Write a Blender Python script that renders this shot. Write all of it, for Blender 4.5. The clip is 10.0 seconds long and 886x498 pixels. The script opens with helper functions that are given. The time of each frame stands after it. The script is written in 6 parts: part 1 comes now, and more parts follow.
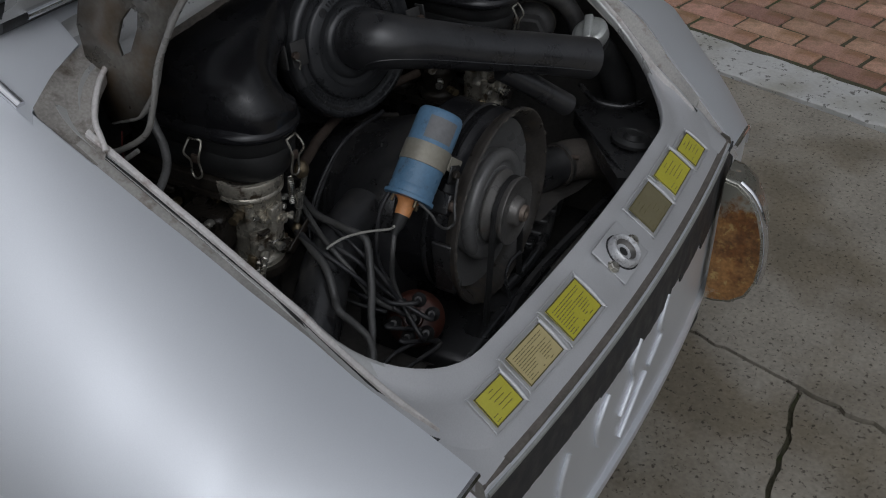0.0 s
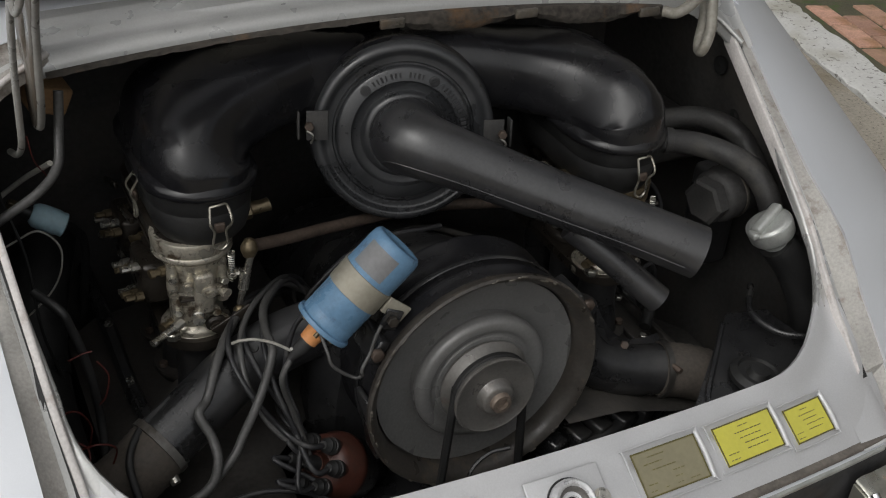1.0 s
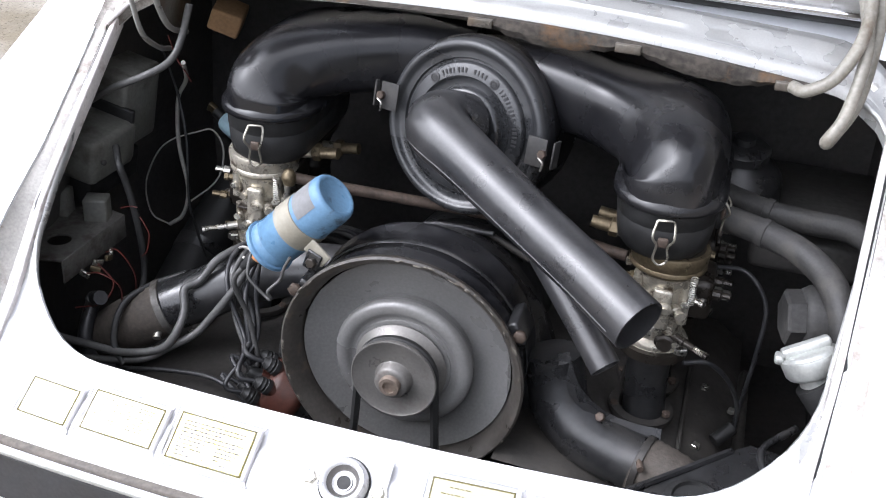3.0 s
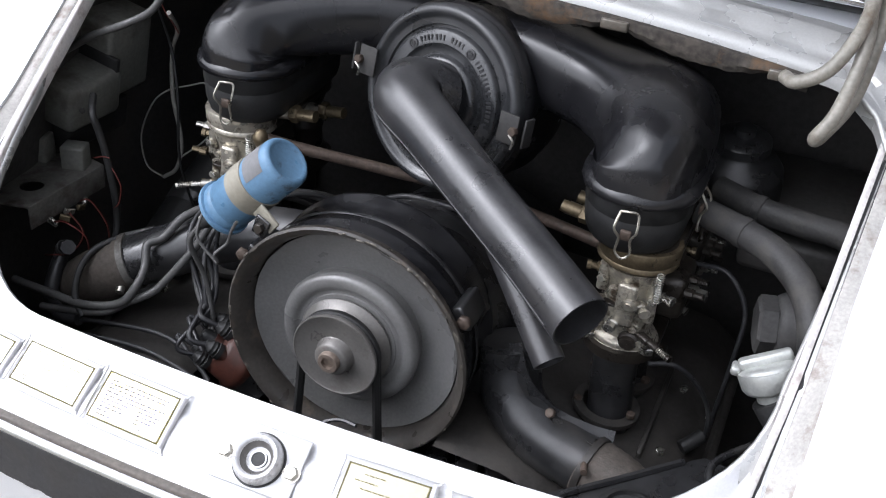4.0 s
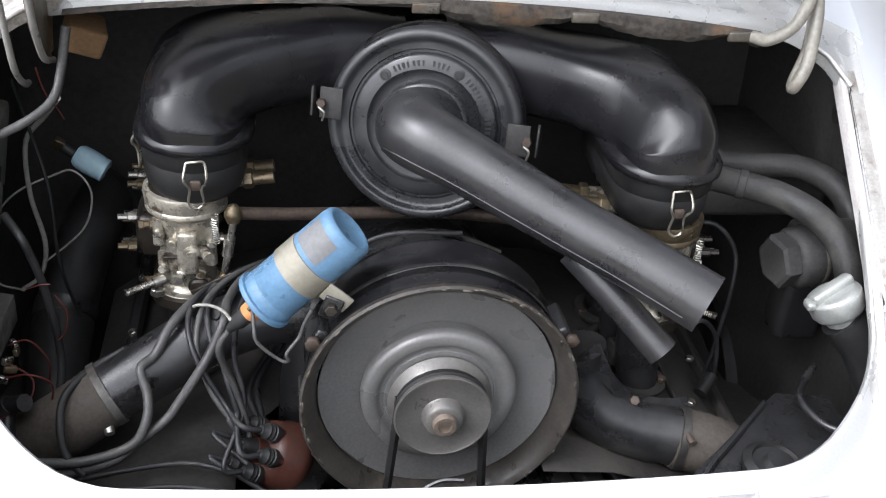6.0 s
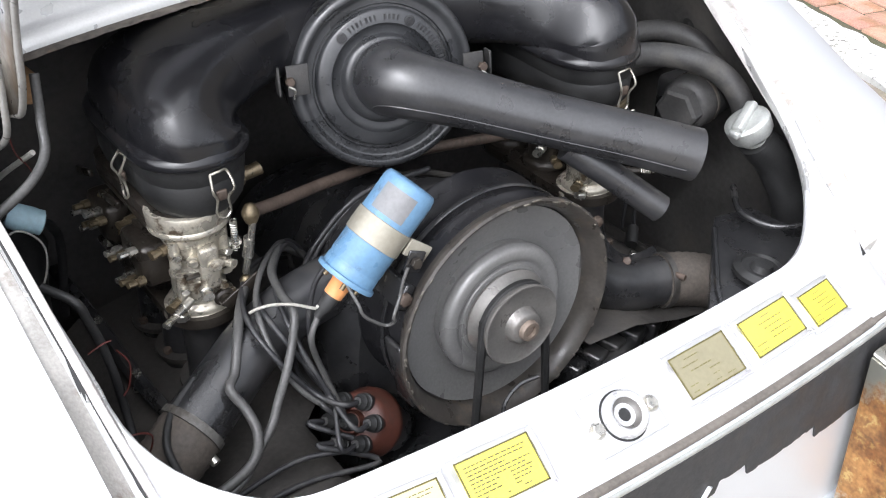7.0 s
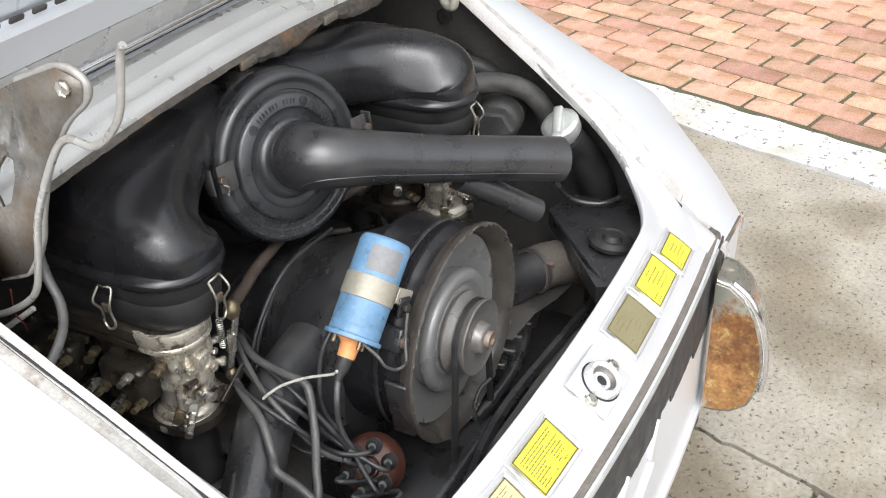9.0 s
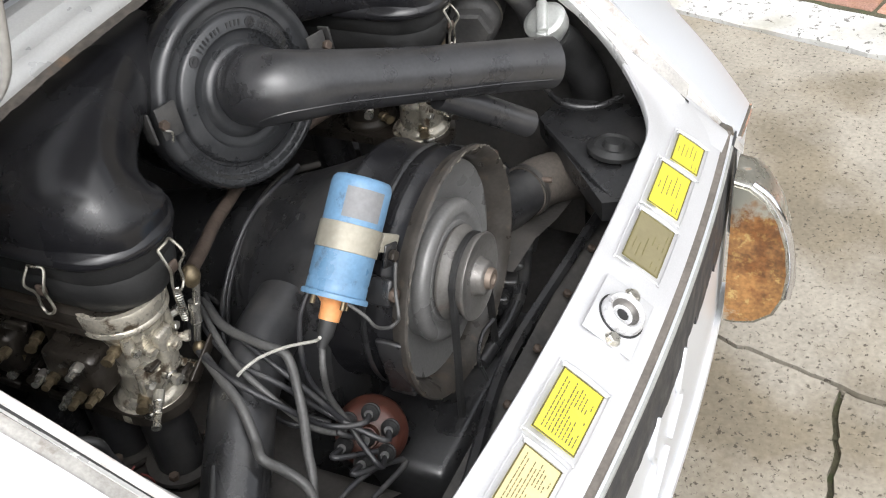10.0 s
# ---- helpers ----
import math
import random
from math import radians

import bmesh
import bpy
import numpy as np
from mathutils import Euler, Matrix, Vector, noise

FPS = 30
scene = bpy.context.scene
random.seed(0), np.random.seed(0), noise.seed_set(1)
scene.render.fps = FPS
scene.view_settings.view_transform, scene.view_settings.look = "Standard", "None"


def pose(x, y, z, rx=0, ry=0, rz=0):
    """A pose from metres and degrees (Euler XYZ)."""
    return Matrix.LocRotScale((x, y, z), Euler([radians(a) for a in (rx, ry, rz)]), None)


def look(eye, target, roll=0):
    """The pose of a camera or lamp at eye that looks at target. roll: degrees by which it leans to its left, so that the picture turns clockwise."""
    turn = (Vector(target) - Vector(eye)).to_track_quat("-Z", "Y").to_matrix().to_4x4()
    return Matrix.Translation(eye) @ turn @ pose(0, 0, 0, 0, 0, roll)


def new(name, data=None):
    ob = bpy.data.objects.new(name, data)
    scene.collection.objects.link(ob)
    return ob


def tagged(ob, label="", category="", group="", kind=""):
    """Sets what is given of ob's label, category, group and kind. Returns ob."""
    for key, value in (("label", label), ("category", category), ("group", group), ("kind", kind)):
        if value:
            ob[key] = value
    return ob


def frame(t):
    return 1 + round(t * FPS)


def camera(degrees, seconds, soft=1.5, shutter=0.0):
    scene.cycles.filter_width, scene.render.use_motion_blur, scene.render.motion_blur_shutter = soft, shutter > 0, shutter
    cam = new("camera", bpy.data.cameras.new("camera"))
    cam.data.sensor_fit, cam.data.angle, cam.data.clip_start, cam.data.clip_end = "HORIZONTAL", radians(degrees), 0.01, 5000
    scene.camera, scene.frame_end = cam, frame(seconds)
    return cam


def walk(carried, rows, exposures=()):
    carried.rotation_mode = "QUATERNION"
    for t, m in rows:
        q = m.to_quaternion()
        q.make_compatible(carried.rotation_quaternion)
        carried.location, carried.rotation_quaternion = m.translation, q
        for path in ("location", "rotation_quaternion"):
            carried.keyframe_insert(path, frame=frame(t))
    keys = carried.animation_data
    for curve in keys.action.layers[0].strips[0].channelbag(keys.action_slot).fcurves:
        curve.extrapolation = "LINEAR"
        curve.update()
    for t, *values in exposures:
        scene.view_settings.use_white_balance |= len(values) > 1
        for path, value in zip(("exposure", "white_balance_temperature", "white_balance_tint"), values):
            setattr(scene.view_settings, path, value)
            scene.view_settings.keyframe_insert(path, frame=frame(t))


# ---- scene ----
cam = camera(44.0, 10.0, soft=1.1)
PATH = [
    (0, (-1.216, -0.535, 1.59), (0.226, 0.25, 0.448), 0.8),
    (0.5, (-0.864, -0.701, 1.549), (0.37, 0.443, 0.468), 3.4),
    (1, (-0.529, -0.805, 1.532), (0.285, 0.681, 0.469), 4.8),
    (1.5, (-0.206, -0.784, 1.526), (0.187, 0.833, 0.416), 2.7),
    (2, (0.046, -0.845, 1.496), (-0.1, 0.815, 0.39), 1.9),
    (2.5, (0.154, -0.939, 1.49), (-0.106, 0.782, 0.505), 3.4),
    (3, (0.295, -0.964, 1.483), (-0.134, 0.724, 0.5), 4.0),
    (3.2, (0.366, -0.918, 1.486), (-0.164, 0.701, 0.439), 3.6),
    (4.5, (0.431, -0.852, 1.47), (-0.151, 0.751, 0.425), 5.6),
    (5, (0.249, -0.93, 1.488), (-0.037, 0.773, 0.478), 7.9),
    (5.5, (0.047, -0.945, 1.468), (0.038, 0.78, 0.456), 5.3),
    (5.7, (-0.026, -0.906, 1.462), (0.058, 0.808, 0.435), 5.2),
    (6.8, (-0.575, -0.796, 1.468), (0.324, 0.665, 0.438), 1.3),
    (7, (-0.643, -0.746, 1.479), (0.326, 0.622, 0.389), -0.1),
    (7.5, (-0.821, -0.651, 1.514), (0.43, 0.425, 0.384), -2.4),
    (8, (-0.971, -0.557, 1.556), (0.462, 0.331, 0.48), -3.4),
    (8.5, (-1.002, -0.52, 1.578), (0.463, 0.32, 0.506), -2.6),
    (9, (-1.011, -0.509, 1.582), (0.467, 0.321, 0.52), -2.2),
    (9.5, (-1.0, -0.501, 1.576), (0.469, 0.319, 0.494), -2.9),
    (10, (-0.864, -0.415, 1.515), (0.534, 0.339, 0.3), -6.8),
]
EXPOSURE = [(0.0, -1.70, 6000, 10), (0.5, -1.42, 6100, 10), (1.0, -0.78, 6500, 9), (1.5, 0.2, 6350, 11), (2.0, 1.18, 6050, 13), (2.5, 1.22, 5950, 14), (3.2, 0.9, 5950, 14), (4.5, 0.5, 5950, 13), (5.0, 0.55, 6000, 13), (5.7, 0.7, 6050, 12), (7.0, 1.05, 6100, 12), (8.0, 0.86, 6300, 10), (9.0, 0.83, 6300, 10), (10.0, 0.74, 6350, 10)]
walk(cam, [(t, look(eye, target, roll)) for t, eye, target, roll in PATH], EXPOSURE)

# ---- world and light ----
world = bpy.data.worlds.new("overcast_sky")
scene.world = world
world.use_nodes = True
wn = world.node_tree.nodes
sky = wn.new("ShaderNodeTexSky")
sky.sky_type = "NISHITA"
sky.sun_disc = False
sky.sun_elevation, sky.sun_rotation = radians(48), radians(240)
sky.dust_density, sky.air_density = 4.0, 1.0
soften = wn.new("ShaderNodeHueSaturation")
soften.inputs["Saturation"].default_value = 0.14
world.node_tree.links.new(sky.outputs[0], soften.inputs["Color"])
world.node_tree.links.new(soften.outputs[0], wn["Background"].inputs["Color"])
wn["Background"].inputs["Strength"].default_value = 0.185
sun = new("sun", bpy.data.lights.new("sun", "SUN"))
sun.data.energy, sun.data.angle, sun.data.color = 1.35, radians(115), (1.0, 0.97, 0.93)
sun.matrix_world = look((-1.3, -0.75, 1.7), (0, 0, 0))


# ---- materials ----
def M(name, color, rough=0.5, metal=0.0, var=0.25, scale=25, bump=0.1, bscale=180, spots=None, coat=0.0, spec=0.5, rvar=0.15, island=0.0, stain=None):
    """A surface with two scales of tone, fine relief and, if asked, stains: spots = (colour, scale, from, to)."""
    m = bpy.data.materials.new(name)
    m.use_nodes = True
    t = m.node_tree
    n, l = t.nodes, t.links
    bsdf = n["Principled BSDF"]
    co = n.new("ShaderNodeTexCoord")
    big = n.new("ShaderNodeTexNoise")
    big.inputs["Scale"].default_value, big.inputs["Detail"].default_value = scale, 6
    fine = n.new("ShaderNodeTexNoise")
    fine.inputs["Scale"].default_value, fine.inputs["Detail"].default_value = bscale, 4
    l.new(co.outputs["Object"], big.inputs["Vector"])
    l.new(co.outputs["Object"], fine.inputs["Vector"])
    add = n.new("ShaderNodeMath")
    add.operation = "ADD"
    l.new(big.outputs["Fac"], add.inputs[0])
    l.new(fine.outputs["Fac"], add.inputs[1])
    ramp = n.new("ShaderNodeMapRange")
    ramp.inputs["From Min"].default_value, ramp.inputs["From Max"].default_value = 0.7, 1.3
    ramp.inputs["To Min"].default_value, ramp.inputs["To Max"].default_value = 1 - var, 1 + var
    l.new(add.outputs[0], ramp.inputs["Value"])
    tone = n.new("ShaderNodeMix")
    tone.data_type, tone.blend_type = "RGBA", "MULTIPLY"
    tone.inputs["Factor"].default_value = 1
    tone.inputs["A"].default_value = (*color, 1)
    l.new(ramp.outputs[0], tone.inputs["B"])
    out = tone.outputs["Result"]
    if island:
        geo = n.new("ShaderNodeObjectInfo")
        hsv = n.new("ShaderNodeHueSaturation")
        mr = n.new("ShaderNodeMapRange")
        mr.inputs["To Min"].default_value, mr.inputs["To Max"].default_value = 1 - island, 1 + island
        l.new(geo.outputs["Random"], mr.inputs["Value"])
        l.new(mr.outputs[0], hsv.inputs["Value"])
        mh = n.new("ShaderNodeMapRange")
        mh.inputs["To Min"].default_value, mh.inputs["To Max"].default_value = 0.487, 0.508
        wn_ = n.new("ShaderNodeTexWhiteNoise")
        wn_.noise_dimensions = "1D"
        l.new(geo.outputs["Random"], wn_.inputs["W"])
        l.new(wn_.outputs["Value"], mh.inputs["Value"])
        l.new(mh.outputs[0], hsv.inputs["Hue"])
        l.new(out, hsv.inputs["Color"])
        out = hsv.outputs[0]
    rough_in = None
    if spots:
        sp = n.new("ShaderNodeTexNoise")
        sp.inputs["Scale"].default_value, sp.inputs["Detail"].default_value = spots[1], 8
        sp.inputs["Roughness"].default_value = 0.65
        l.new(co.outputs["Object"], sp.inputs["Vector"])
        sr = n.new("ShaderNodeMapRange")
        sr.inputs["From Min"].default_value, sr.inputs["From Max"].default_value = spots[2], spots[3]
        l.new(sp.outputs["Fac"], sr.inputs["Value"])
        mx = n.new("ShaderNodeMix")
        mx.data_type = "RGBA"
        l.new(sr.outputs[0], mx.inputs["Factor"])
        l.new(out, mx.inputs["A"])
        mx.inputs["B"].default_value = (*spots[0], 1)
        out = mx.outputs["Result"]
        if metal:
            keep = n.new("ShaderNodeMath")
            keep.operation = "MULTIPLY_ADD"
            keep.inputs[1].default_value, keep.inputs[2].default_value = -metal, metal
            l.new(sr.outputs[0], keep.inputs[0])
            l.new(keep.outputs[0], bsdf.inputs["Metallic"])
        rough_in = sr.outputs[0]
    if stain:
        st = n.new("ShaderNodeTexNoise")
        st.inputs["Scale"].default_value, st.inputs["Detail"].default_value = stain[1], 5
        l.new(co.outputs["Object"], st.inputs["Vector"])
        sm = n.new("ShaderNodeMapRange")
        sm.inputs["From Min"].default_value, sm.inputs["From Max"].default_value = stain[2], stain[3]
        l.new(st.outputs["Fac"], sm.inputs["Value"])
        ms = n.new("ShaderNodeMix")
        ms.data_type, ms.blend_type = "RGBA", "MULTIPLY"
        l.new(sm.outputs[0], ms.inputs["Factor"])
        l.new(out, ms.inputs["A"])
        ms.inputs["B"].default_value = (*stain[0], 1)
        out = ms.outputs["Result"]
    l.new(out, bsdf.inputs["Base Color"])
    rr = n.new("ShaderNodeMapRange")
    rr.inputs["From Min"].default_value, rr.inputs["From Max"].default_value = 0.35, 0.65
    rr.inputs["To Min"].default_value, rr.inputs["To Max"].default_value = max(0.03, rough - rvar), min(1, rough + rvar)
    l.new(big.outputs["Fac"], rr.inputs["Value"])
    if rough_in:
        rm = n.new("ShaderNodeMix")
        rm.data_type = "FLOAT"
        l.new(rough_in, rm.inputs["Factor"])
        l.new(rr.outputs[0], rm.inputs["A"])
        rm.inputs["B"].default_value = spots[4] if len(spots) > 4 else 0.85
        l.new(rm.outputs["Result"], bsdf.inputs["Roughness"])
    else:
        l.new(rr.outputs[0], bsdf.inputs["Roughness"])
    if not (spots and metal):
        bsdf.inputs["Metallic"].default_value = metal
    bsdf.inputs["Specular IOR Level"].default_value = spec
    bsdf.inputs["Coat Weight"].default_value = coat
    bsdf.inputs["Coat Roughness"].default_value = 0.15
    if bump:
        bn = n.new("ShaderNodeBump")
        bn.inputs["Strength"].default_value, bn.inputs["Distance"].default_value = bump, 0.002
        l.new(fine.outputs["Fac"], bn.inputs["Height"])
        l.new(bn.outputs[0], bsdf.inputs["Normal"])
    return m


PAINT = M("silver_metallic_paint", (0.77, 0.79, 0.825), 0.44, 0.55, 0.03, 4, 0.008, 900, coat=0.05, rvar=0.03)
PANELPAINT = M("worn_panel_paint", (0.58, 0.58, 0.59), 0.45, 0.3, 0.06, 14, 0.02, 500, spots=((0.30, 0.25, 0.20), 26, 0.69, 0.8), coat=0.2)
# silver paint darkened for the open lid's shade, with some brown stains
CHANNEL = M("shade_toned_channel_paint", (0.49, 0.49, 0.48), 0.33, 0.45, 0.08, 18, 0.02, 400, spots=((0.26, 0.22, 0.18), 20, 0.70, 0.9))
GUTTERSTRIP = M("grimy_strip_paint", (0.40, 0.385, 0.36), 0.5, 0.1, 0.2, 30, 0.10, 300, spots=((0.17, 0.13, 0.10), 34, 0.53, 0.72))
# grime and stains, over a base tone lowered for the corner's shade
CORNERDIRTSHADE = M("grimy_shaded_corner_paint", (0.32, 0.30, 0.275), 0.5, 0.15, 0.3, 26, 0.08, 300, spots=((0.10, 0.08, 0.062), 38, 0.50, 0.70))
GUTTER = M("dirty_gutter_paint", (0.62, 0.59, 0.57), 0.5, 0.0, 0.15, 30, 0.10, 300, spots=((0.27, 0.20, 0.17), 34, 0.56, 0.76))
BAYBLACK = M("bay_black_paint", (0.046, 0.044, 0.042), 0.6, 0.0, 0.4, 12, 0.25, 120, spots=((0.085, 0.077, 0.068), 9, 0.48, 0.75))
HOUSING = M("satin_black_housing", (0.010, 0.010, 0.0115), 0.25, 0.0, 0.35, 14, 0.012, 260, spots=((0.030, 0.029, 0.029), 9, 0.46, 1.0, 0.42), spec=0.5, rvar=0.06)
HOUSINGWORN = M("worn_black_housing", (0.026, 0.026, 0.028), 0.30, 0.0, 0.35, 20, 0.012, 260, spots=((0.070, 0.067, 0.065), 7, 0.46, 1.0, 0.45), spec=0.75, rvar=0.06)
CAPBLACK = M("moulded_black_cap", (0.027, 0.028, 0.030), 0.32, 0.0, 0.3, 18, 0.015, 300, spots=((0.06, 0.06, 0.062), 22, 0.55, 0.85), spec=0.75)
TIN = M("engine_tin_black", (0.020, 0.020, 0.021), 0.30, 0.0, 0.4, 16, 0.06, 150, spots=((0.055, 0.052, 0.049), 14, 0.52, 0.8, 0.55), spec=0.7)
HOSEBLACK = M("dusty_black_hose", (0.032, 0.031, 0.030), 0.62, 0.0, 0.35, 40, 0.15, 300, spots=((0.075, 0.070, 0.062), 30, 0.5, 0.75))
RUBBER = M("black_rubber", (0.018, 0.018, 0.018), 0.55, 0.0, 0.3, 30, 0.1, 300)
DUSTRUBBER = M("dusty_rubber_hose", (0.036, 0.035, 0.034), 0.7, 0.0, 0.35, 25, 0.25, 200, spots=((0.075, 0.07, 0.065), 20, 0.5, 0.8))
BROWNHOSE = M("brown_paper_hose", (0.080, 0.068, 0.057), 0.8, 0.0, 0.3, 30, 0.3, 200)
WIRE = M("grey_black_cable", (0.024, 0.024, 0.026), 0.42, 0.0, 0.3, 40, 0.05, 300, spots=((0.07, 0.068, 0.065), 30, 0.52, 0.75))
GREYWIRE = M("grey_cable", (0.33, 0.32, 0.29), 0.45, 0.0, 0.25, 40, 0.05, 300)
LEADGREY = M("dull_grey_sleeve", (0.070, 0.069, 0.067), 0.45, 0.0, 0.3, 30, 0.05, 300)
REDWIRE = M("red_wire", (0.10, 0.020, 0.016), 0.45, 0.0, 0.2, 40, 0.02, 300)
FANGREY = M("fan_grey_metal", (0.19, 0.187, 0.183), 0.42, 0.3, 0.15, 12, 0.02, 300, spots=((0.10, 0.088, 0.078), 10, 0.62, 0.85, 0.5))
FANRIM = M("chipped_rim_paint", (0.046, 0.041, 0.036), 0.42, 0.0, 0.3, 30, 0.1, 200, spots=((0.12, 0.095, 0.07), 38, 0.56, 0.72))
CHIP = M("bare_chipped_metal", (0.13, 0.118, 0.10), 0.45, 0.4, 0.2, 60, 0.1, 300)
PULLEY = M("pulley_steel", (0.17, 0.162, 0.152), 0.42, 0.45, 0.15, 25, 0.04, 300, spots=((0.09, 0.07, 0.055), 30, 0.55, 0.75))
STEEL = M("zinc_steel", (0.55, 0.53, 0.48), 0.3, 0.9, 0.2, 60, 0.05, 300)
BRASS = M("aged_brass", (0.17, 0.135, 0.085), 0.42, 0.7, 0.3, 60, 0.05, 300)
RUSTYROD = M("rusty_rod", (0.10, 0.075, 0.06), 0.6, 0.4, 0.35, 40, 0.2, 200)
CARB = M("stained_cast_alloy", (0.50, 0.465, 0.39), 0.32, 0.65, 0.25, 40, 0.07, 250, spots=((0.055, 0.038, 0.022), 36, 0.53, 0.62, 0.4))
DUSTTIN = M("dusty_engine_casting", (0.040, 0.037, 0.034), 0.5, 0.0, 0.4, 18, 0.2, 150, spots=((0.068, 0.061, 0.053), 13, 0.5, 0.75))
CLIPWIRE = M("dull_clip_wire", (0.36, 0.34, 0.29), 0.35, 0.8, 0.25, 60, 0.05, 300)
WINDOWGLASS = M("dark_window_glass", (0.02, 0.022, 0.024), 0.05, 0.0, 0.1, 6, 0.0, 200, rvar=0.01)
CARBDARK = M("dark_cast_alloy", (0.034, 0.029, 0.024), 0.34, 0.4, 0.4, 40, 0.25, 200, spots=((0.022, 0.017, 0.013), 30, 0.45, 0.65, 0.4))
COILBLUE = M("blue_coil_paint", (0.115, 0.22, 0.345), 0.42, 0.0, 0.15, 30, 0.04, 250, spots=((0.05, 0.06, 0.075), 40, 0.57, 0.70))
COILBAND = M("grey_coil_band", (0.30, 0.28, 0.23), 0.5, 0.3, 0.12, 30, 0.05, 200)
COILLABEL = M("faded_coil_label", (0.17, 0.17, 0.175), 0.5, 0.0, 0.15, 40, 0.02, 200)
COPPER = M("orange_coil_tower", (0.62, 0.27, 0.10), 0.45, 0.0, 0.15, 40, 0.04, 200)
DISTRED = M("brown_red_bakelite", (0.062, 0.020, 0.013), 0.45, 0.0, 0.3, 35, 0.04, 200, spots=((0.045, 0.02, 0.014), 28, 0.48, 0.68, 0.5))
OILCAP = M("cast_silver_cap", (0.46, 0.47, 0.45), 0.45, 0.55, 0.12, 40, 0.1, 300)
HINGE = M("dirty_hinge_metal", (0.145, 0.135, 0.118), 0.34, 0.4, 0.3, 18, 0.06, 200, spots=((0.095, 0.066, 0.040), 14, 0.46, 0.66, 0.5))
CHROME = M("chrome_trim", (0.80, 0.80, 0.82), 0.12, 1.0, 0.06, 30, 0.02, 400, rvar=0.06)
BLACKTRIM = M("black_adhesive_strip", (0.035, 0.035, 0.037), 0.6, 0.0, 0.25, 30, 0.2, 200)
SEALBROWN = M("old_seal_strip", (0.13, 0.115, 0.10), 0.7, 0.0, 0.3, 40, 0.2, 200)
RUSTCHROME = M("spotted_chrome", (0.46, 0.45, 0.40), 0.28, 0.85, 0.15, 30, 0.05, 200, spots=((0.27, 0.14, 0.06), 30, 0.60, 0.70))
WIREGREY = M("grey_hinge_wire", (0.30, 0.29, 0.27), 0.4, 0.3, 0.15, 40, 0.05, 200)
HINGEPALE = M("pale_hinge_strap", (0.27, 0.255, 0.22), 0.5, 0.1, 0.25, 30, 0.1, 200, spots=((0.13, 0.10, 0.07), 24, 0.54, 0.74))
FOAM = M("crumbling_foam_seal", (0.060, 0.052, 0.044), 0.95, 0.0, 0.5, 60, 0.8, 120, spots=((0.15, 0.085, 0.04), 13, 0.58, 0.70))
YELLOW = M("yellow_sticker", (0.62, 0.57, 0.05), 0.16, 0.0, 0.06, 30, 0.0, 200, coat=1.0, spec=1.0, rvar=0.04)
OLIVE = M("bronze_plate", (0.30, 0.265, 0.15), 0.2, 0.3, 0.06, 30, 0.0, 200, coat=1.0, spec=1.0, rvar=0.04)
CREAM = M("cream_sticker", (0.62, 0.52, 0.26), 0.16, 0.0, 0.06, 30, 0.0, 200, coat=1.0, spec=1.0, rvar=0.04)
for varnished in (YELLOW, OLIVE, CREAM):
    varnished.node_tree.nodes["Principled BSDF"].inputs["Coat IOR"].default_value = 1.9
INK = M("sticker_ink", (0.10, 0.085, 0.02), 0.6, 0.0, 0.2, 60, 0.0, 200)
BLUEPLASTIC = M("pale_blue_plastic", (0.42, 0.60, 0.68), 0.45, 0.0, 0.1, 30, 0.02, 200)
BOXGREY = M("grey_relay_plastic", (0.15, 0.15, 0.135), 0.5, 0.0, 0.2, 20, 0.05, 200, spots=((0.06, 0.055, 0.045), 16, 0.5, 0.72))
PLATEGREY = M("grimy_bracket_plate", (0.13, 0.125, 0.115), 0.5, 0.3, 0.3, 25, 0.1, 200, spots=((0.04, 0.03, 0.022), 30, 0.5, 0.7))
CARDBOARD = M("tan_board", (0.30, 0.18, 0.09), 0.9, 0.0, 0.2, 30, 0.1, 200)


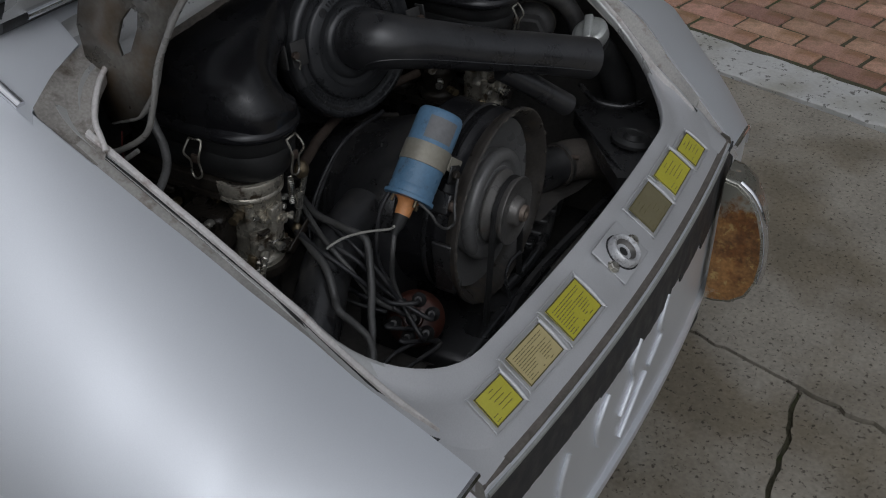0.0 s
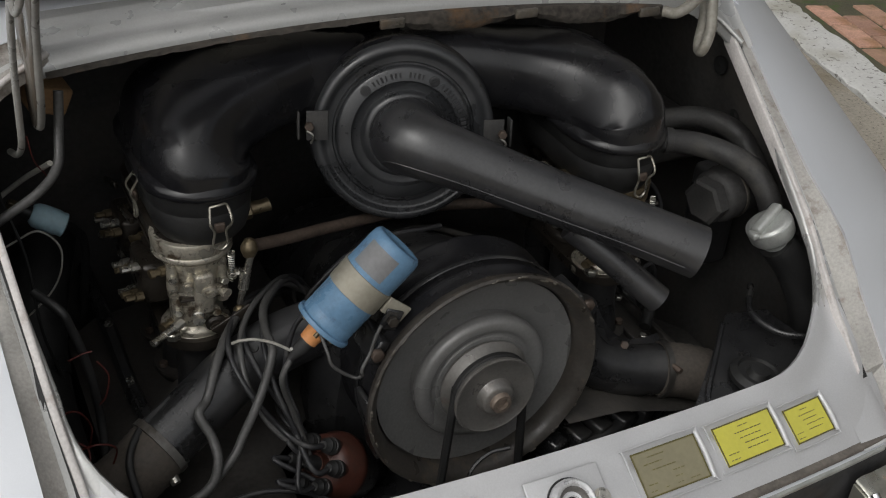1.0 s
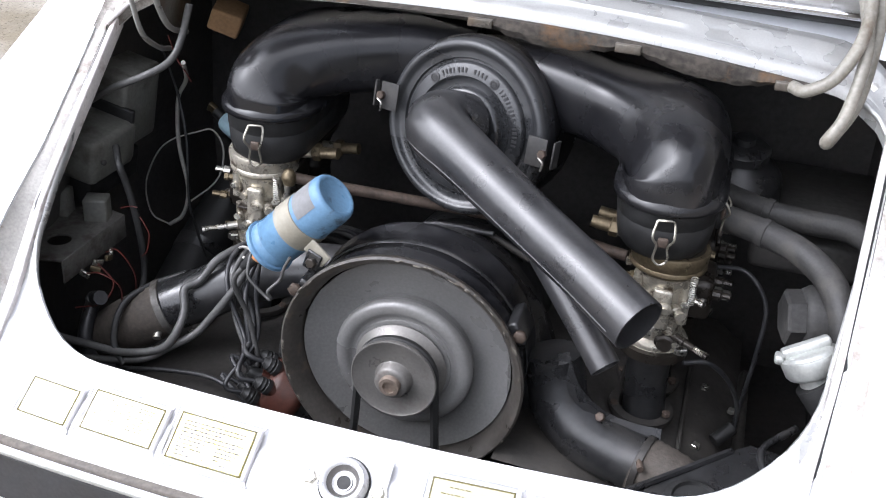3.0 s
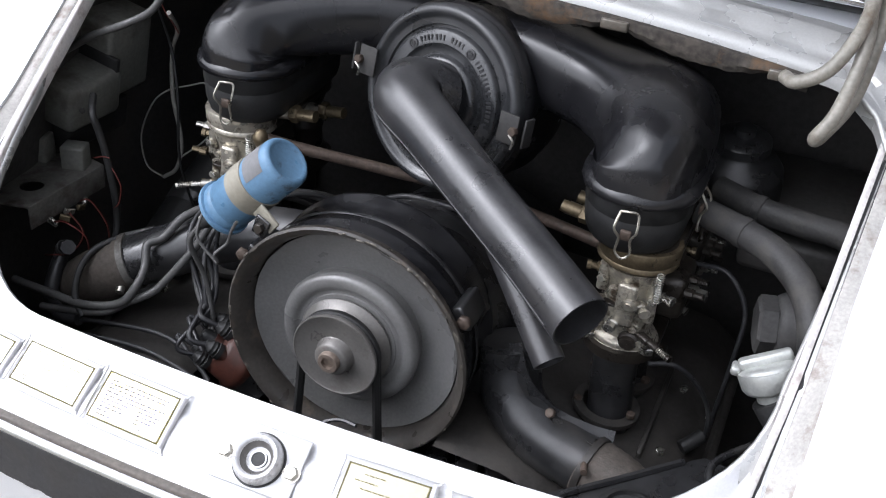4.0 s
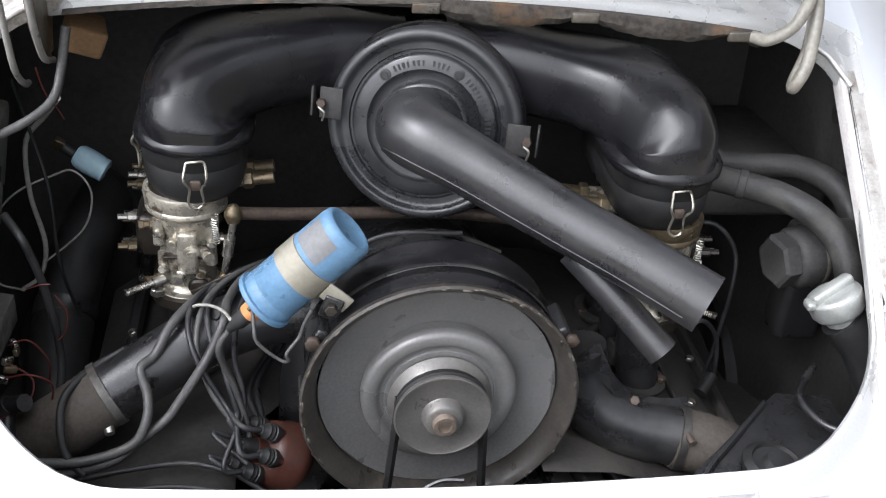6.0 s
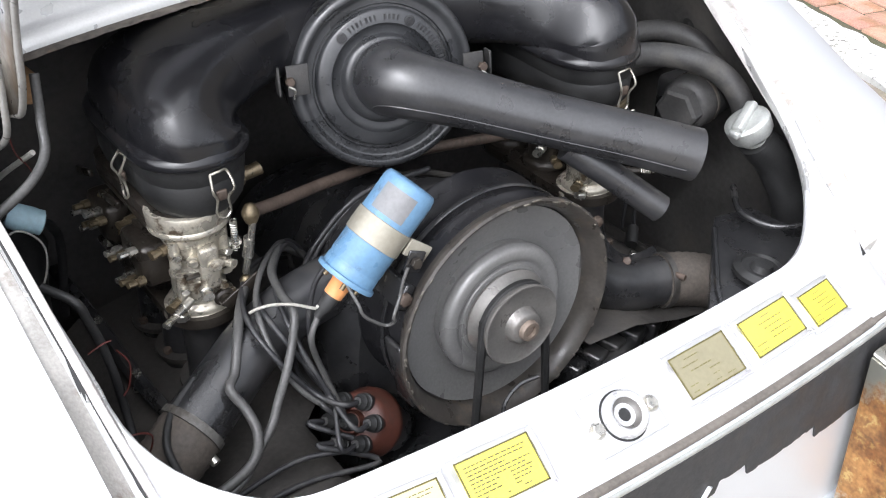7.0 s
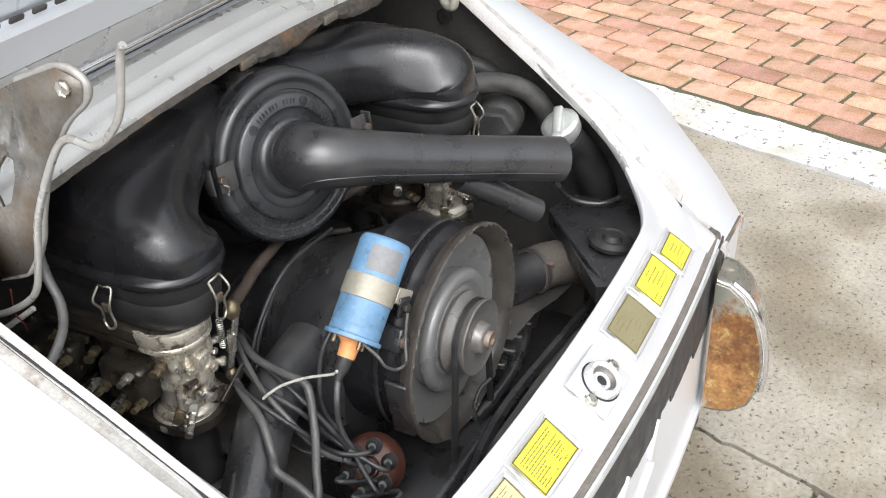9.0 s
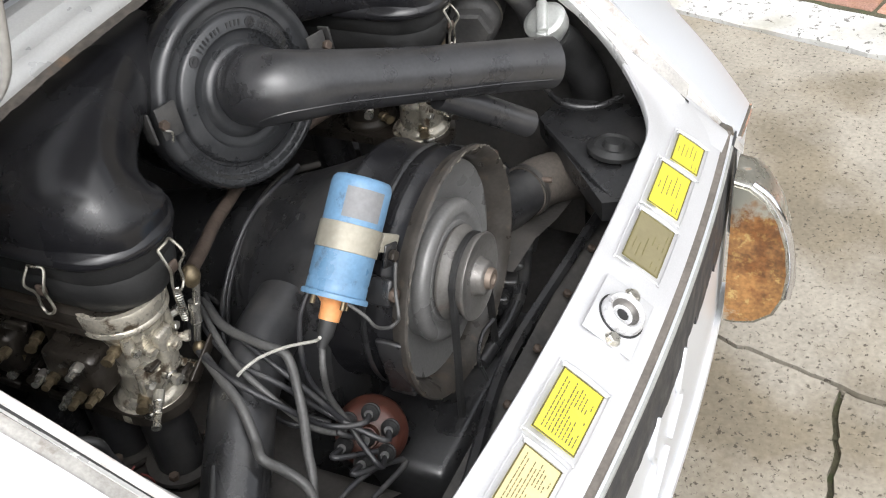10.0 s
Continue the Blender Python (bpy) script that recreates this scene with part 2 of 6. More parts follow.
def rust_bloom(name, centre, reach):
    """Rust that spreads from one place over dull chrome, with a ragged edge."""
    m = M(name, (0.25, 0.125, 0.042), 0.75, 0.0, 0.45, 24, 0.35, 160, spots=((0.40, 0.27, 0.10), 62, 0.55, 0.64), stain=((0.55, 0.45, 0.38), 22, 0.5, 0.62))
    n, l = m.node_tree.nodes, m.node_tree.links
    rust = n["Principled BSDF"]
    chrome = n.new("ShaderNodeBsdfPrincipled")
    chrome.inputs["Base Color"].default_value = (0.40, 0.40, 0.35, 1)
    chrome.inputs["Metallic"].default_value, chrome.inputs["Roughness"].default_value = 0.8, 0.36
    co = n.new("ShaderNodeTexCoord")
    place = n.new("ShaderNodeMapping")
    place.vector_type = "TEXTURE"
    place.inputs["Location"].default_value, place.inputs["Scale"].default_value = centre, reach
    far = n.new("ShaderNodeVectorMath")
    far.operation = "LENGTH"
    rag = n.new("ShaderNodeTexNoise")
    rag.inputs["Scale"].default_value, rag.inputs["Detail"].default_value, rag.inputs["Roughness"].default_value = 55, 8, 0.7
    add = n.new("ShaderNodeMath")
    add.operation = "MULTIPLY_ADD"
    add.inputs[1].default_value = 1.1
    edge = n.new("ShaderNodeMapRange")
    edge.inputs["From Min"].default_value, edge.inputs["From Max"].default_value = 1.30, 1.55
    mix = n.new("ShaderNodeMixShader")
    l.new(co.outputs["Object"], place.inputs["Vector"])
    l.new(co.outputs["Object"], rag.inputs["Vector"])
    l.new(place.outputs[0], far.inputs[0])
    l.new(rag.outputs["Fac"], add.inputs[0])
    l.new(far.outputs["Value"], add.inputs[2])
    l.new(add.outputs[0], edge.inputs["Value"])
    l.new(edge.outputs[0], mix.inputs["Fac"])
    l.new(rust.outputs[0], mix.inputs[1])
    l.new(chrome.outputs[0], mix.inputs[2])
    l.new(mix.outputs[0], n["Material Output"].inputs["Surface"])
    return m


GUARDRUST = rust_bloom("rust_on_chrome", (0.38, -0.245, 0.505), (1.0, 0.085, 0.125))
CONCRETE = M("exposed_concrete", (0.33, 0.30, 0.25), 0.9, 0.0, 0.22, 6, 0.6, 90, spots=((0.11, 0.097, 0.078), 80, 0.575, 0.625), stain=((0.64, 0.60, 0.52), 2.3, 0.47, 0.62))
KERBWHITE = M("white_aggregate_edge", (0.58, 0.575, 0.555), 0.9, 0.0, 0.10, 8, 0.7, 80, spots=((0.17, 0.165, 0.15), 46, 0.58, 0.63), stain=((0.7, 0.68, 0.62), 4, 0.5, 0.68))
BRICK = M("clay_paver", (0.48, 0.285, 0.205), 0.9, 0.0, 0.3, 18, 0.7, 160, spots=((0.24, 0.18, 0.11), 12, 0.52, 0.76), island=0.24, stain=((0.68, 0.62, 0.48), 7, 0.5, 0.68))
# for the added walls that hold back low sky
BLOCKWALL = M("light_block_wall", (0.13, 0.12, 0.10), 0.9, 0.0, 0.25, 1.5, 0.4, 60)
DIRT = M("mossy_joint_dirt", (0.085, 0.08, 0.05), 0.95, 0.0, 0.4, 20, 0.6, 120, spots=((0.06, 0.09, 0.025), 14, 0.5, 0.65))


# ---- mesh helpers ----
def thing(name, label, category, at=(0, 0, 0), group="", kind=""):
    ob = new(name)
    ob.empty_display_size = 0.05
    ob.matrix_world = Matrix.Translation(at)
    return tagged(ob, label, category, group, kind)


def part(name, bm, material, parent=None, label="", smooth=50):
    me = bpy.data.meshes.new(name)
    bmesh.ops.recalc_face_normals(bm, faces=bm.faces)
    bm.to_mesh(me)
    bm.free()
    me.materials.append(material)
    if smooth:
        me.shade_smooth()
        me.set_sharp_from_angle(angle=radians(smooth))
    ob = new(name, me)
    if parent:
        ob.parent = parent
        root = parent
        while root.parent:
            root = root.parent
        ob.matrix_parent_inverse = Matrix.Translation(-root.matrix_basis.translation) if parent == root else Matrix.Identity(4)
    return tagged(ob, label)


def B():
    return bmesh.new()


def quads(bm, rows, closed=True, cap0=False, cap1=False):
    """Skin a list of loops that have the same number of points."""
    vs = [[bm.verts.new(p) for p in row] for row in rows]
    n = len(rows[0])
    for a, b in zip(vs, vs[1:]):
        for i in range(n if closed else n - 1):
            j = (i + 1) % n
            bm.faces.new((a[i], a[j], b[j], b[i]))
    if cap0:
        bm.faces.new(vs[0])
    if cap1:
        bm.faces.new(vs[-1])
    return bm


def frame_of(axis):
    a = Vector(axis).normalized()
    h = Vector((0, 0, 1)) if abs(a.z) < 0.9 else Vector((1, 0, 0))
    u = h.cross(a).normalized()
    return u, a.cross(u), a


def lathe(bm, at, axis, profile, n=32, cap0=False, cap1=False):
    """Turn a profile of (radius, distance along the axis) round the axis."""
    u, v, a = frame_of(axis)
    at = Vector(at)
    rows = [[at + a * h + (u * math.cos(2 * math.pi * i / n) + v * math.sin(2 * math.pi * i / n)) * max(r, 1e-4) for i in range(n)] for r, h in profile]
    return quads(bm, rows, True, cap0, cap1)


def cyl(bm, p, q, r, r2=None, n=14):
    d = Vector(q) - Vector(p)
    return lathe(bm, p, d, [(r, 0), (r if r2 is None else r2, d.length)], n, True, True)


def hexnut(bm, at, axis, r, h):
    return lathe(bm, at, axis, [(r * 0.92, 0), (r, h * 0.1), (r, h * 0.85), (r * 0.85, h)], 6, True, True)


def box(bm, c, size, rot=(0, 0, 0), bev=0.0):
    m = pose(*c, *rot)
    got = bmesh.ops.create_cube(bm, size=1.0, matrix=m @ Matrix.Diagonal((*size, 1)))
    if bev:
        edges = {e for v in got["verts"] for e in v.link_edges}
        bmesh.ops.bevel(bm, geom=list(edges), offset=bev, segments=2, affect="EDGES", profile=0.5)
    return bm


def spline(pts, sub=6):
    """A smooth line through the points."""
    p = [Vector(x) for x in pts]
    p = [2 * p[0] - p[1]] + p + [2 * p[-1] - p[-2]]
    out = []
    for i in range(1, len(p) - 2):
        for k in range(sub):
            t = k / sub
            a, b, c, d = p[i - 1 : i + 3]
            out.append(0.5 * (2 * b + (c - a) * t + (2 * a - 5 * b + 4 * c - d) * t * t + (3 * b - a - 3 * c + d) * t**3))
    return out + [p[-2]]


def sweep(bm, pts, radius, n=10, sub=6, cap=True, ribs=0.0, hollow=0.0):
    """A round tube along a smooth line; radius is one number or one a point; ribs: depth of a hose's corrugation."""
    line = spline(pts, sub)
    k = len(line)
    rad = [radius] * k if isinstance(radius, (int, float)) else list(np.interp(np.linspace(0, len(radius) - 1, k), range(len(radius)), radius))
    t0 = (line[1] - line[0]).normalized()
    u, v, _ = frame_of(t0)
    rows = []
    for i in range(k):
        t = (line[min(i + 1, k - 1)] - line[max(i - 1, 0)]).normalized()
        u = (u - t * u.dot(t)).normalized()
        v = t.cross(u)
        r = rad[i] + (ribs if i % 2 else 0)
        rows.append([line[i] + (u * math.cos(2 * math.pi * j / n) + v * math.sin(2 * math.pi * j / n)) * r for j in range(n)])
    if hollow:
        last = rows[-1]
        c = line[-1]
        for s, back in ((1 - hollow, 0.0), (1 - hollow, 0.03), (0.02, 0.031)):
            t = (line[-1] - line[-2]).normalized()
            rows.append([c + (p - c) * s - t * back for p in last])
    return quads(bm, rows, True, cap, cap and not hollow)


def cable(name, pts, r, material, label, category="cable", group="", n=8):
    bm = sweep(B(), pts, r, n, 6)
    ob = tagged(part(name, bm, material), label, category, group)
    if r > 0.0095:
        line = spline([Vector(p) for p in pts], 6)
        k = len(line) // 5
        mid, run = line[k], (line[k + 1] - line[k - 1]).normalized()
        part("clamp", lathe(B(), mid - run * 0.005, run, [(r, 0), (r + 0.0014, 0.0005), (r + 0.0014, 0.0095), (r, 0.010)], 18), DUSTRUBBER, ob, "thin dark hose clamp")
    return ob


def rrect(x0, x1, y0, y1, rr, rf, bow=0.0):
    """A closed loop round the lid's opening: half widths x0 at the rear, x1 at the front; corner radii; same count of points each time."""
    pts = []
    for cx, cy, r, a0 in ((1, y0, rr, -90), (1, y1, rf, 0), (-1, y1, rf, 90), (-1, y0, rr, 180)):
        xx = x0 if cy == y0 else x1
        ox = cx * (xx - r)
        oy = cy + r if cy == y0 else cy - r
        for k in range(13):
            a = radians(a0 + 90 * k / 12)
            pts.append((ox + r * math.cos(a), oy + r * math.sin(a)))
    out = []
    for i, p in enumerate(pts):
        q = pts[(i + 1) % len(pts)]
        out.append(p)
        if math.dist(p, q) > 0.08:
            for k in range(1, 20):
                out.append((p[0] + (q[0] - p[0]) * k / 20, p[1] + (q[1] - p[1]) * k / 20))
    return out


# ---- the body's shape: height of the tail's skin along the car ----
YS = (-0.30, -0.20, -0.105, 0.0, 0.16, 0.34, 0.43, 0.60, 1.0, 1.6)
ZS = (0.60, 0.683, 0.748, 0.816, 0.925, 1.04, 1.088, 1.165, 1.28, 1.36)


def base(y):
    return float(np.interp(y, YS, ZS))


def bow(x, y):
    """The tail is bowed in plan."""
    w = min(1.0, max(0.0, (0.05 - y) / 0.12))
    return 0.12 * x * x * w


def skin(x, y, up=0.0):
    crown = 0.027 * max(0.0, 1 - (x / 0.52) ** 2) * float(np.interp(y, (0.20, 0.30, 0.36, 0.43), (0, 1, 1, 0)))
    return Vector((x, y + bow(x, y), base(y) + up + crown + (0.014 - 0.06 * x * x) * min(1.0, max(0.0, y / 0.3))))


def hw(y):
    return 0.457 + 0.043 * (y + 0.02) / 0.44


# ---- ground ----
bm = B()
quads(bm, [[(-300, -300, -0.02), (300, -300, -0.02)], [(-300, 300, -0.02), (300, 300, -0.02)]], closed=False)
ground = tagged(part("ground", bm, DIRT, smooth=0), "dark earth showing in the joints of the paving", "ground", kind="structure")

KD, KN = Vector((-0.2485, -0.9686, 0)), Vector((0.9686, -0.2485, 0))
KO = Vector((2.385, 0.18, 0))  # on the line between brick paving and white edge


def slab(outline, z0, z1, name, material, parent):
    """A flat plate of any outline with upright sides."""
    bm = B()
    vs = [bm.verts.new((x, y, z1)) for x, y in outline]
    low = [bm.verts.new((x, y, z0)) for x, y in outline]
    n = len(vs)
    rim = [bm.edges.new((vs[i], vs[(i + 1) % n])) for i in range(n)]
    bmesh.ops.triangle_fill(bm, use_beauty=True, use_dissolve=False, edges=rim, normal=(0, 0, 1))
    for i in range(n):
        j = (i + 1) % n
        bm.faces.new((vs[i], vs[j], low[j], low[i]))
    return part(name, bm, material, parent, smooth=0)


def jag(p, q, n, amp, seed):
    rng = random.Random(seed)
    return [(p[0] + (q[0] - p[0]) * k / n + (rng.uniform(-amp, amp) if 0 < k < n else 0), p[1] + (q[1] - p[1]) * k / n + (rng.uniform(-amp, amp) if 0 < k < n else 0)) for k in range(n + 1)]


pavement = thing("pavement", "cracked exposed-aggregate concrete drive slabs", "pavement", (0, 0, 0), kind="structure")
crackA = jag((0.97, 0.60), (0.785, -0.095), 10, 0.008, 1)[:-1] + jag((0.785, -0.095), (0.716, -0.367), 9, 0.007, 2)[:-1]
crackA2 = jag((0.716, -0.367), (0.67, -0.553), 7, 0.008, 3)[:-1] + jag((0.67, -0.553), (0.60, -1.1), 10, 0.008, 4) + [(0.42, -5.0)]
crackB = jag((0.710, -0.369), (0.441, -0.384), 10, 0.008, 5)[:-1] + jag((0.441, -0.384), (-0.3, -0.47), 14, 0.008, 6) + [(-12, -1.5)]
off = lambda pts, d: [(x + d, y) for x, y in pts]
offy = lambda pts, d: [(x, y + d) for x, y in pts]
def edge_x(y):
    p = KO - KN * 0.26
    return p.x + KD.x * (y - p.y) / KD.y


rows = []
for x, y in [(2.493, 9), (1.593, 4)] + crackA + crackA2:
    rows.append([(x + 0.007, y, -0.06), (x + 0.007, y, 0.0), (edge_x(y), y, 0.0), (edge_x(y), y, -0.06)])
part("slab", quads(B(), rows, closed=False), CONCRETE, pavement, smooth=0)
slab([(2.49, 9), (1.59, 4)] + off(crackA, -0.006) + offy(crackB, 0.006) + [(-12, 9)], -0.06, 0.002, "slab", CONCRETE, pavement)
slab(off(crackA2, -0.006) + [(-0.1, -6.6), (-12, -6.6)] + offy(crackB, -0.006)[::-1], -0.06, -0.002, "slab", CONCRETE, pavement)
# white aggregate edging
bm = B()
rng = random.Random(8)
rows = []
for k in range(361):
    p = KO + KD * (-9 + 18 * k / 360)
    a, b = p - KN * (0.228 + rng.uniform(0, 0.030)), p - KN * (0.022 + rng.uniform(0, 0.024))
    rows.append([(a.x, a.y, -0.05), (a.x, a.y, 0.006), (a.x + 0.01, a.y, 0.010), (b.x - 0.01, b.y, 0.012), (b.x, b.y, 0.004), (b.x, b.y, -0.05)])
quads(bm, rows, closed=False)
kerb = tagged(part("kerb", bm, KERBWHITE, smooth=0), "white exposed-aggregate concrete edging beside brick paving", "kerb", kind="structure")

# plain walls added well out of view, to cut low sky and darken reflections
for nm, c, sz in (("unseen_wall_north", (0, 7.0, 1.7), (16, 0.25, 3.4)), ("unseen_wall_south", (0, -6.5, 0.5), (16, 0.25, 1.0)), ("unseen_wall_west", (-6.0, 0.25, 0.7), (0.25, 13.2, 1.4)), ("unseen_wall_east", (6.2, 0.25, 3.0), (0.25, 13.2, 6.0))):
    tagged(part(nm, box(B(), c, sz), BLOCKWALL, smooth=0), "plain grey-brown wall added out of view to shape the light", "wall", kind="structure")

# ---- opening, rear panel and skin of the car ----
car = thing("car", "silver-white rear-engined coupe with its engine lid open", "car", (0, 0.3, 0))


def ring(profile):
    """Loops round the opening: (side offset, rear offset, front offset, height)."""
    rows = []
    for side, rear, front, up in profile:
        loop = rrect(0.457 + side, 0.492 + side, -0.105 - rear, 0.335 + front, 0.150 - 1.1 * max(0.0, rear), 0.075 + front * 0.3)
        rows.append([skin(x, y, up) for x, y in loop])
    return rows


RING = [(0.001, -0.001, -0.001, -0.014), (0.0, 0.0, 0.0, -0.004), (0.001, 0.002, 0.003, 0.0), (0.002, 0.006, 0.012, 0.001), (0.003, 0.016, 0.0145, -0.005), (0.005, 0.03, 0.030, -0.006), (0.006, 0.04, 0.033, 0.0), (0.008, 0.06, 0.058, 0.001), (0.0095, 0.075, 0.0605, -0.004), (0.011, 0.088, 0.080, -0.005), (0.012, 0.092, 0.085, -0.008)]
# the front of the ring takes the paint that has the lid's shade in it
for rear_half, mtl, nm, lab in ((True, PANELPAINT, "rear_panel", "worn silver-white panel behind the engine bay"), (False, CHANNEL, "opening_frame", "silver pressed channel round the engine bay, toned for shade")):
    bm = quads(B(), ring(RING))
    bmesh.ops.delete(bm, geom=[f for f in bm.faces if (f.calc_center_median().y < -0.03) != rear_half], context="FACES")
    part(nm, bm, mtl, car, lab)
# side gutters: an inner lip, a dirty strip and a thin dark line
def gut(y):
    return hw(y) if y > 0.02 else hw(0.02) + 0.13 * (y - 0.02)


def fender_in(y):
    return hw(min(y, 0.42)) + 0.029 if y > 0.12 else hw(0.12) + 0.029 + 0.047 * (y - 0.12)


EDGE_Y = (-0.217, -0.15, -0.10, -0.05, 0.0, 0.05, 0.10, 0.20)
EDGE_RIGHT = (-0.025, 0.0, 0.012, 0.024, 0.028, 0.015, 0.005, 0.0)
EDGE_LEFT = (0.060, 0.050, 0.040, 0.032, 0.025, 0.012, 0.004, 0.0)


def fender_edge(s, y):
    """Height of the fender's inner edge over the tail's skin; the tail sits a little askew."""
    return float(np.interp(y, EDGE_Y, EDGE_RIGHT if s > 0 else EDGE_LEFT))


for s in (1, -1):
    for a, b, up, mtl, nm, lab in ((0.000, 0.0075, 0.006, GUTTER, "gutter_lip", "stained pale lip of the gutter"), (0.0125, 0.0285, 0.001, GUTTERSTRIP, "gutter_strip", "dirty weathered gutter strip")):
        rows = []
        for k in range(41):
            y = -0.135 + 0.43 * k / 40
            w = gut(y)
            rise = fender_edge(s, y) if nm == "gutter_strip" else 0.0
            sq = min(1.0, 0.15 + (y + 0.135) / 0.05)
            b_ = a + ((b if nm == "gutter_lip" else fender_in(y) - w) - a) * (sq if nm == "gutter_lip" else 1)
            rows.append([skin(s * (w + a), y, -0.02), skin(s * (w + a), y, up - 0.0015), skin(s * (w + a + 0.15 * (b_ - a)), y, up), skin(s * (w + (a + b_) / 2), y, up + 0.0005 + 0.35 * rise), skin(s * (w + b_), y, up - 0.0015 + rise), skin(s * (w + b_), y, -0.02)])
        part(nm, quads(B(), rows, closed=False, cap0=True), mtl, car, lab)
    rows = []
    for k in range(41):
        y = -0.14 + 0.44 * k / 40
        w = gut(y)
        rows.append([skin(s * (w + 0.006), y, 0.0), skin(s * (w + 0.0135), y, 0.0)])
    part("gutter_gap", quads(B(), rows, closed=False), RUBBER, car, "thin dark line in the gutter")
    # where the gutter runs out at the tail the panel meets the fender
    rows = []
    for k in range(13):
        y = -0.203 + 0.078 * k / 12
        rows.append([skin(s * (0.40 + (0.474 - 0.40) * j / 8), y, -0.0035 + 0.004 * (j / 8) - 0.022 * max(0.0, j / 8 - 0.6) ** 2 / 0.16) for j in range(9)])
    part("rear_corner", quads(B(), rows, closed=False), PANELPAINT, car, "rounded corner of the rear panel")
    # dull plate in the recess between panel, gutter and fender
    rows = []
    for k in range(9):
        y = -0.218 + 0.088 * k / 8
        rows.append([skin(s * (0.452 + (fender_in(y) + 0.002 - 0.452) * j / 6), y, -0.016 + (0.014 + fender_edge(s, y)) * (j / 6) ** 2) for j in range(7)])
    part("corner_filler", quads(B(), rows, closed=False), GUTTERSTRIP, car, "dull grey plate in the corner recess")
    if s > 0:
        part("corner_bracket", box(B(), skin(s * 0.466, -0.192, -0.012), (0.022, 0.020, 0.012), (30, 0, s * 20), 0.003), HINGE, car, "small dark bracket at the corner")
    # grimy three-cornered pan at the front corner, outside the opening's rounded lip
    rows = []
    for k in range(15):
        q = k / 14 * (1.0 if s < 0 else 0.62)
        inner = Vector((float(np.interp(q, (0, 0.33, 0.66, 1), (0.4955, 0.477, 0.444, 0.395))), float(np.interp(q, (0, 0.33, 0.66, 1), (0.268, 0.298, 0.320, 0.338)))))
        outer = Vector((float(np.interp(q, (0, 0.4, 0.7, 1), (0.516, 0.522, 0.468, 0.400))), float(np.interp(q, (0, 0.4, 0.7, 1), (0.268, 0.340, 0.358, 0.368)))))
        row = []
        for j in range(9):
            p = inner.lerp(outer, j / 8)
            row.append(skin(s * p.x, p.y, 0.006 - 0.006 * math.sin(math.pi * j / 8) ** 0.6 + (0.002 if j == 0 else 0)))
        rows.append([skin(s * inner.x, inner.y, -0.008)] + row)
    # left pan: stained paint with its shade coloured in; right pan: plain channel paint
    part("corner_pan", quads(B(), rows, closed=False), CORNERDIRTSHADE if s < 0 else CHANNEL, car, "grimy stained corner of the gutter, darkened for shade" if s < 0 else "silver corner of the gutter, toned for shade")
    part("corner_lip", sweep(B(), [row[1] + Vector((0, 0, 0.001)) for row in rows[::2]], 0.0035, 8, 3), GUTTER if s < 0 else CHANNEL, car, "pale rolled lip of the corner")
    rows = []
    for k in range(13):
        x = (0.405 if s < 0 else 0.485) + (0.126 if s < 0 else 0.046) * k / 12
        y0 = float(np.interp(x, (0.40, 0.415, 0.468, 0.522, 0.56), (0.42, 0.369, 0.358, 0.339, 0.300)))
        rows.append([skin(s * x, y0, -0.02)] + [skin(s * x, y0 + (0.46 - y0) * j / 6, 0.0065 if j else 0.005) for j in range(7)])
    part("deck_corner", quads(B(), rows, closed=False), PAINT, car, "silver-white painted corner of the deck")

# rear fenders
for s in (1, -1):
    rows = []
    for k in range(61):
        y = -0.208 + 1.56 * (k / 60) ** 1.25
        xin = fender_in(y)
        xmax = 0.81 - 0.08 * max(0.0, (0.10 - y) / 0.345) ** 2.5
        depth = 0.46 - 0.08 * max(0.0, (0.05 - y) / 0.3)
        # flat-topped above the tail lamp, falling away at once further forward
        fall = min(1.0, max(0.0, (y + 0.16) / 0.80))
        fall = fall * fall * (3 - 2 * fall) * (1 - 0.5 * min(1.0, max(0.0, (y - 0.35) / 0.5)))
        row = []
        for j in range(29):
            u = j / 28
            u = math.sin(u * math.pi / 2) ** 0.9 if u > 0 else 0
            x = xin + (xmax - xin) * u
            drop = depth * (1 - max(0.0, 1 - u ** (2.5 - 1.35 * fall)) ** (1 / (3.0 - 1.4 * fall)))
            p = skin(s * xin, y, 0.004 + fender_edge(s, y))
            row.append(Vector((s * x, p.y + 0.045 * u * u * max(0, (0.0 - y) / 0.245), p.z - drop)))
        row.insert(0, row[0] + Vector((0, 0, -0.03)))
        rows.append(row)
    bm = quads(B(), rows, closed=False)
    bm.faces.new([bm.verts.new(p) for p in rows[0][1:]])
    part("fender", bm, PAINT, car, "smooth silver-white painted rear fender")
    # thin bright edge where the fender ends above the tail lamp
    pts = [rows[0][j] + Vector((0, -0.002, -0.002)) for j in range(1, 18, 2)]
    part("trim_edge", sweep(B(), pts, 0.004, 6, 3), CHROME, car, "thin chrome edge trim")
# panel between opening and rear window
rows = []
for k in range(31):
    y = 0.40 + 1.0 * k / 30
    rows.append([skin(-0.532 + 1.064 * j / 24, y, 0.003 if k else -0.01) for j in range(25)])
part("rear_deck", quads(B(), rows, closed=False), PAINT, car, "silver-white deck below the rear window")


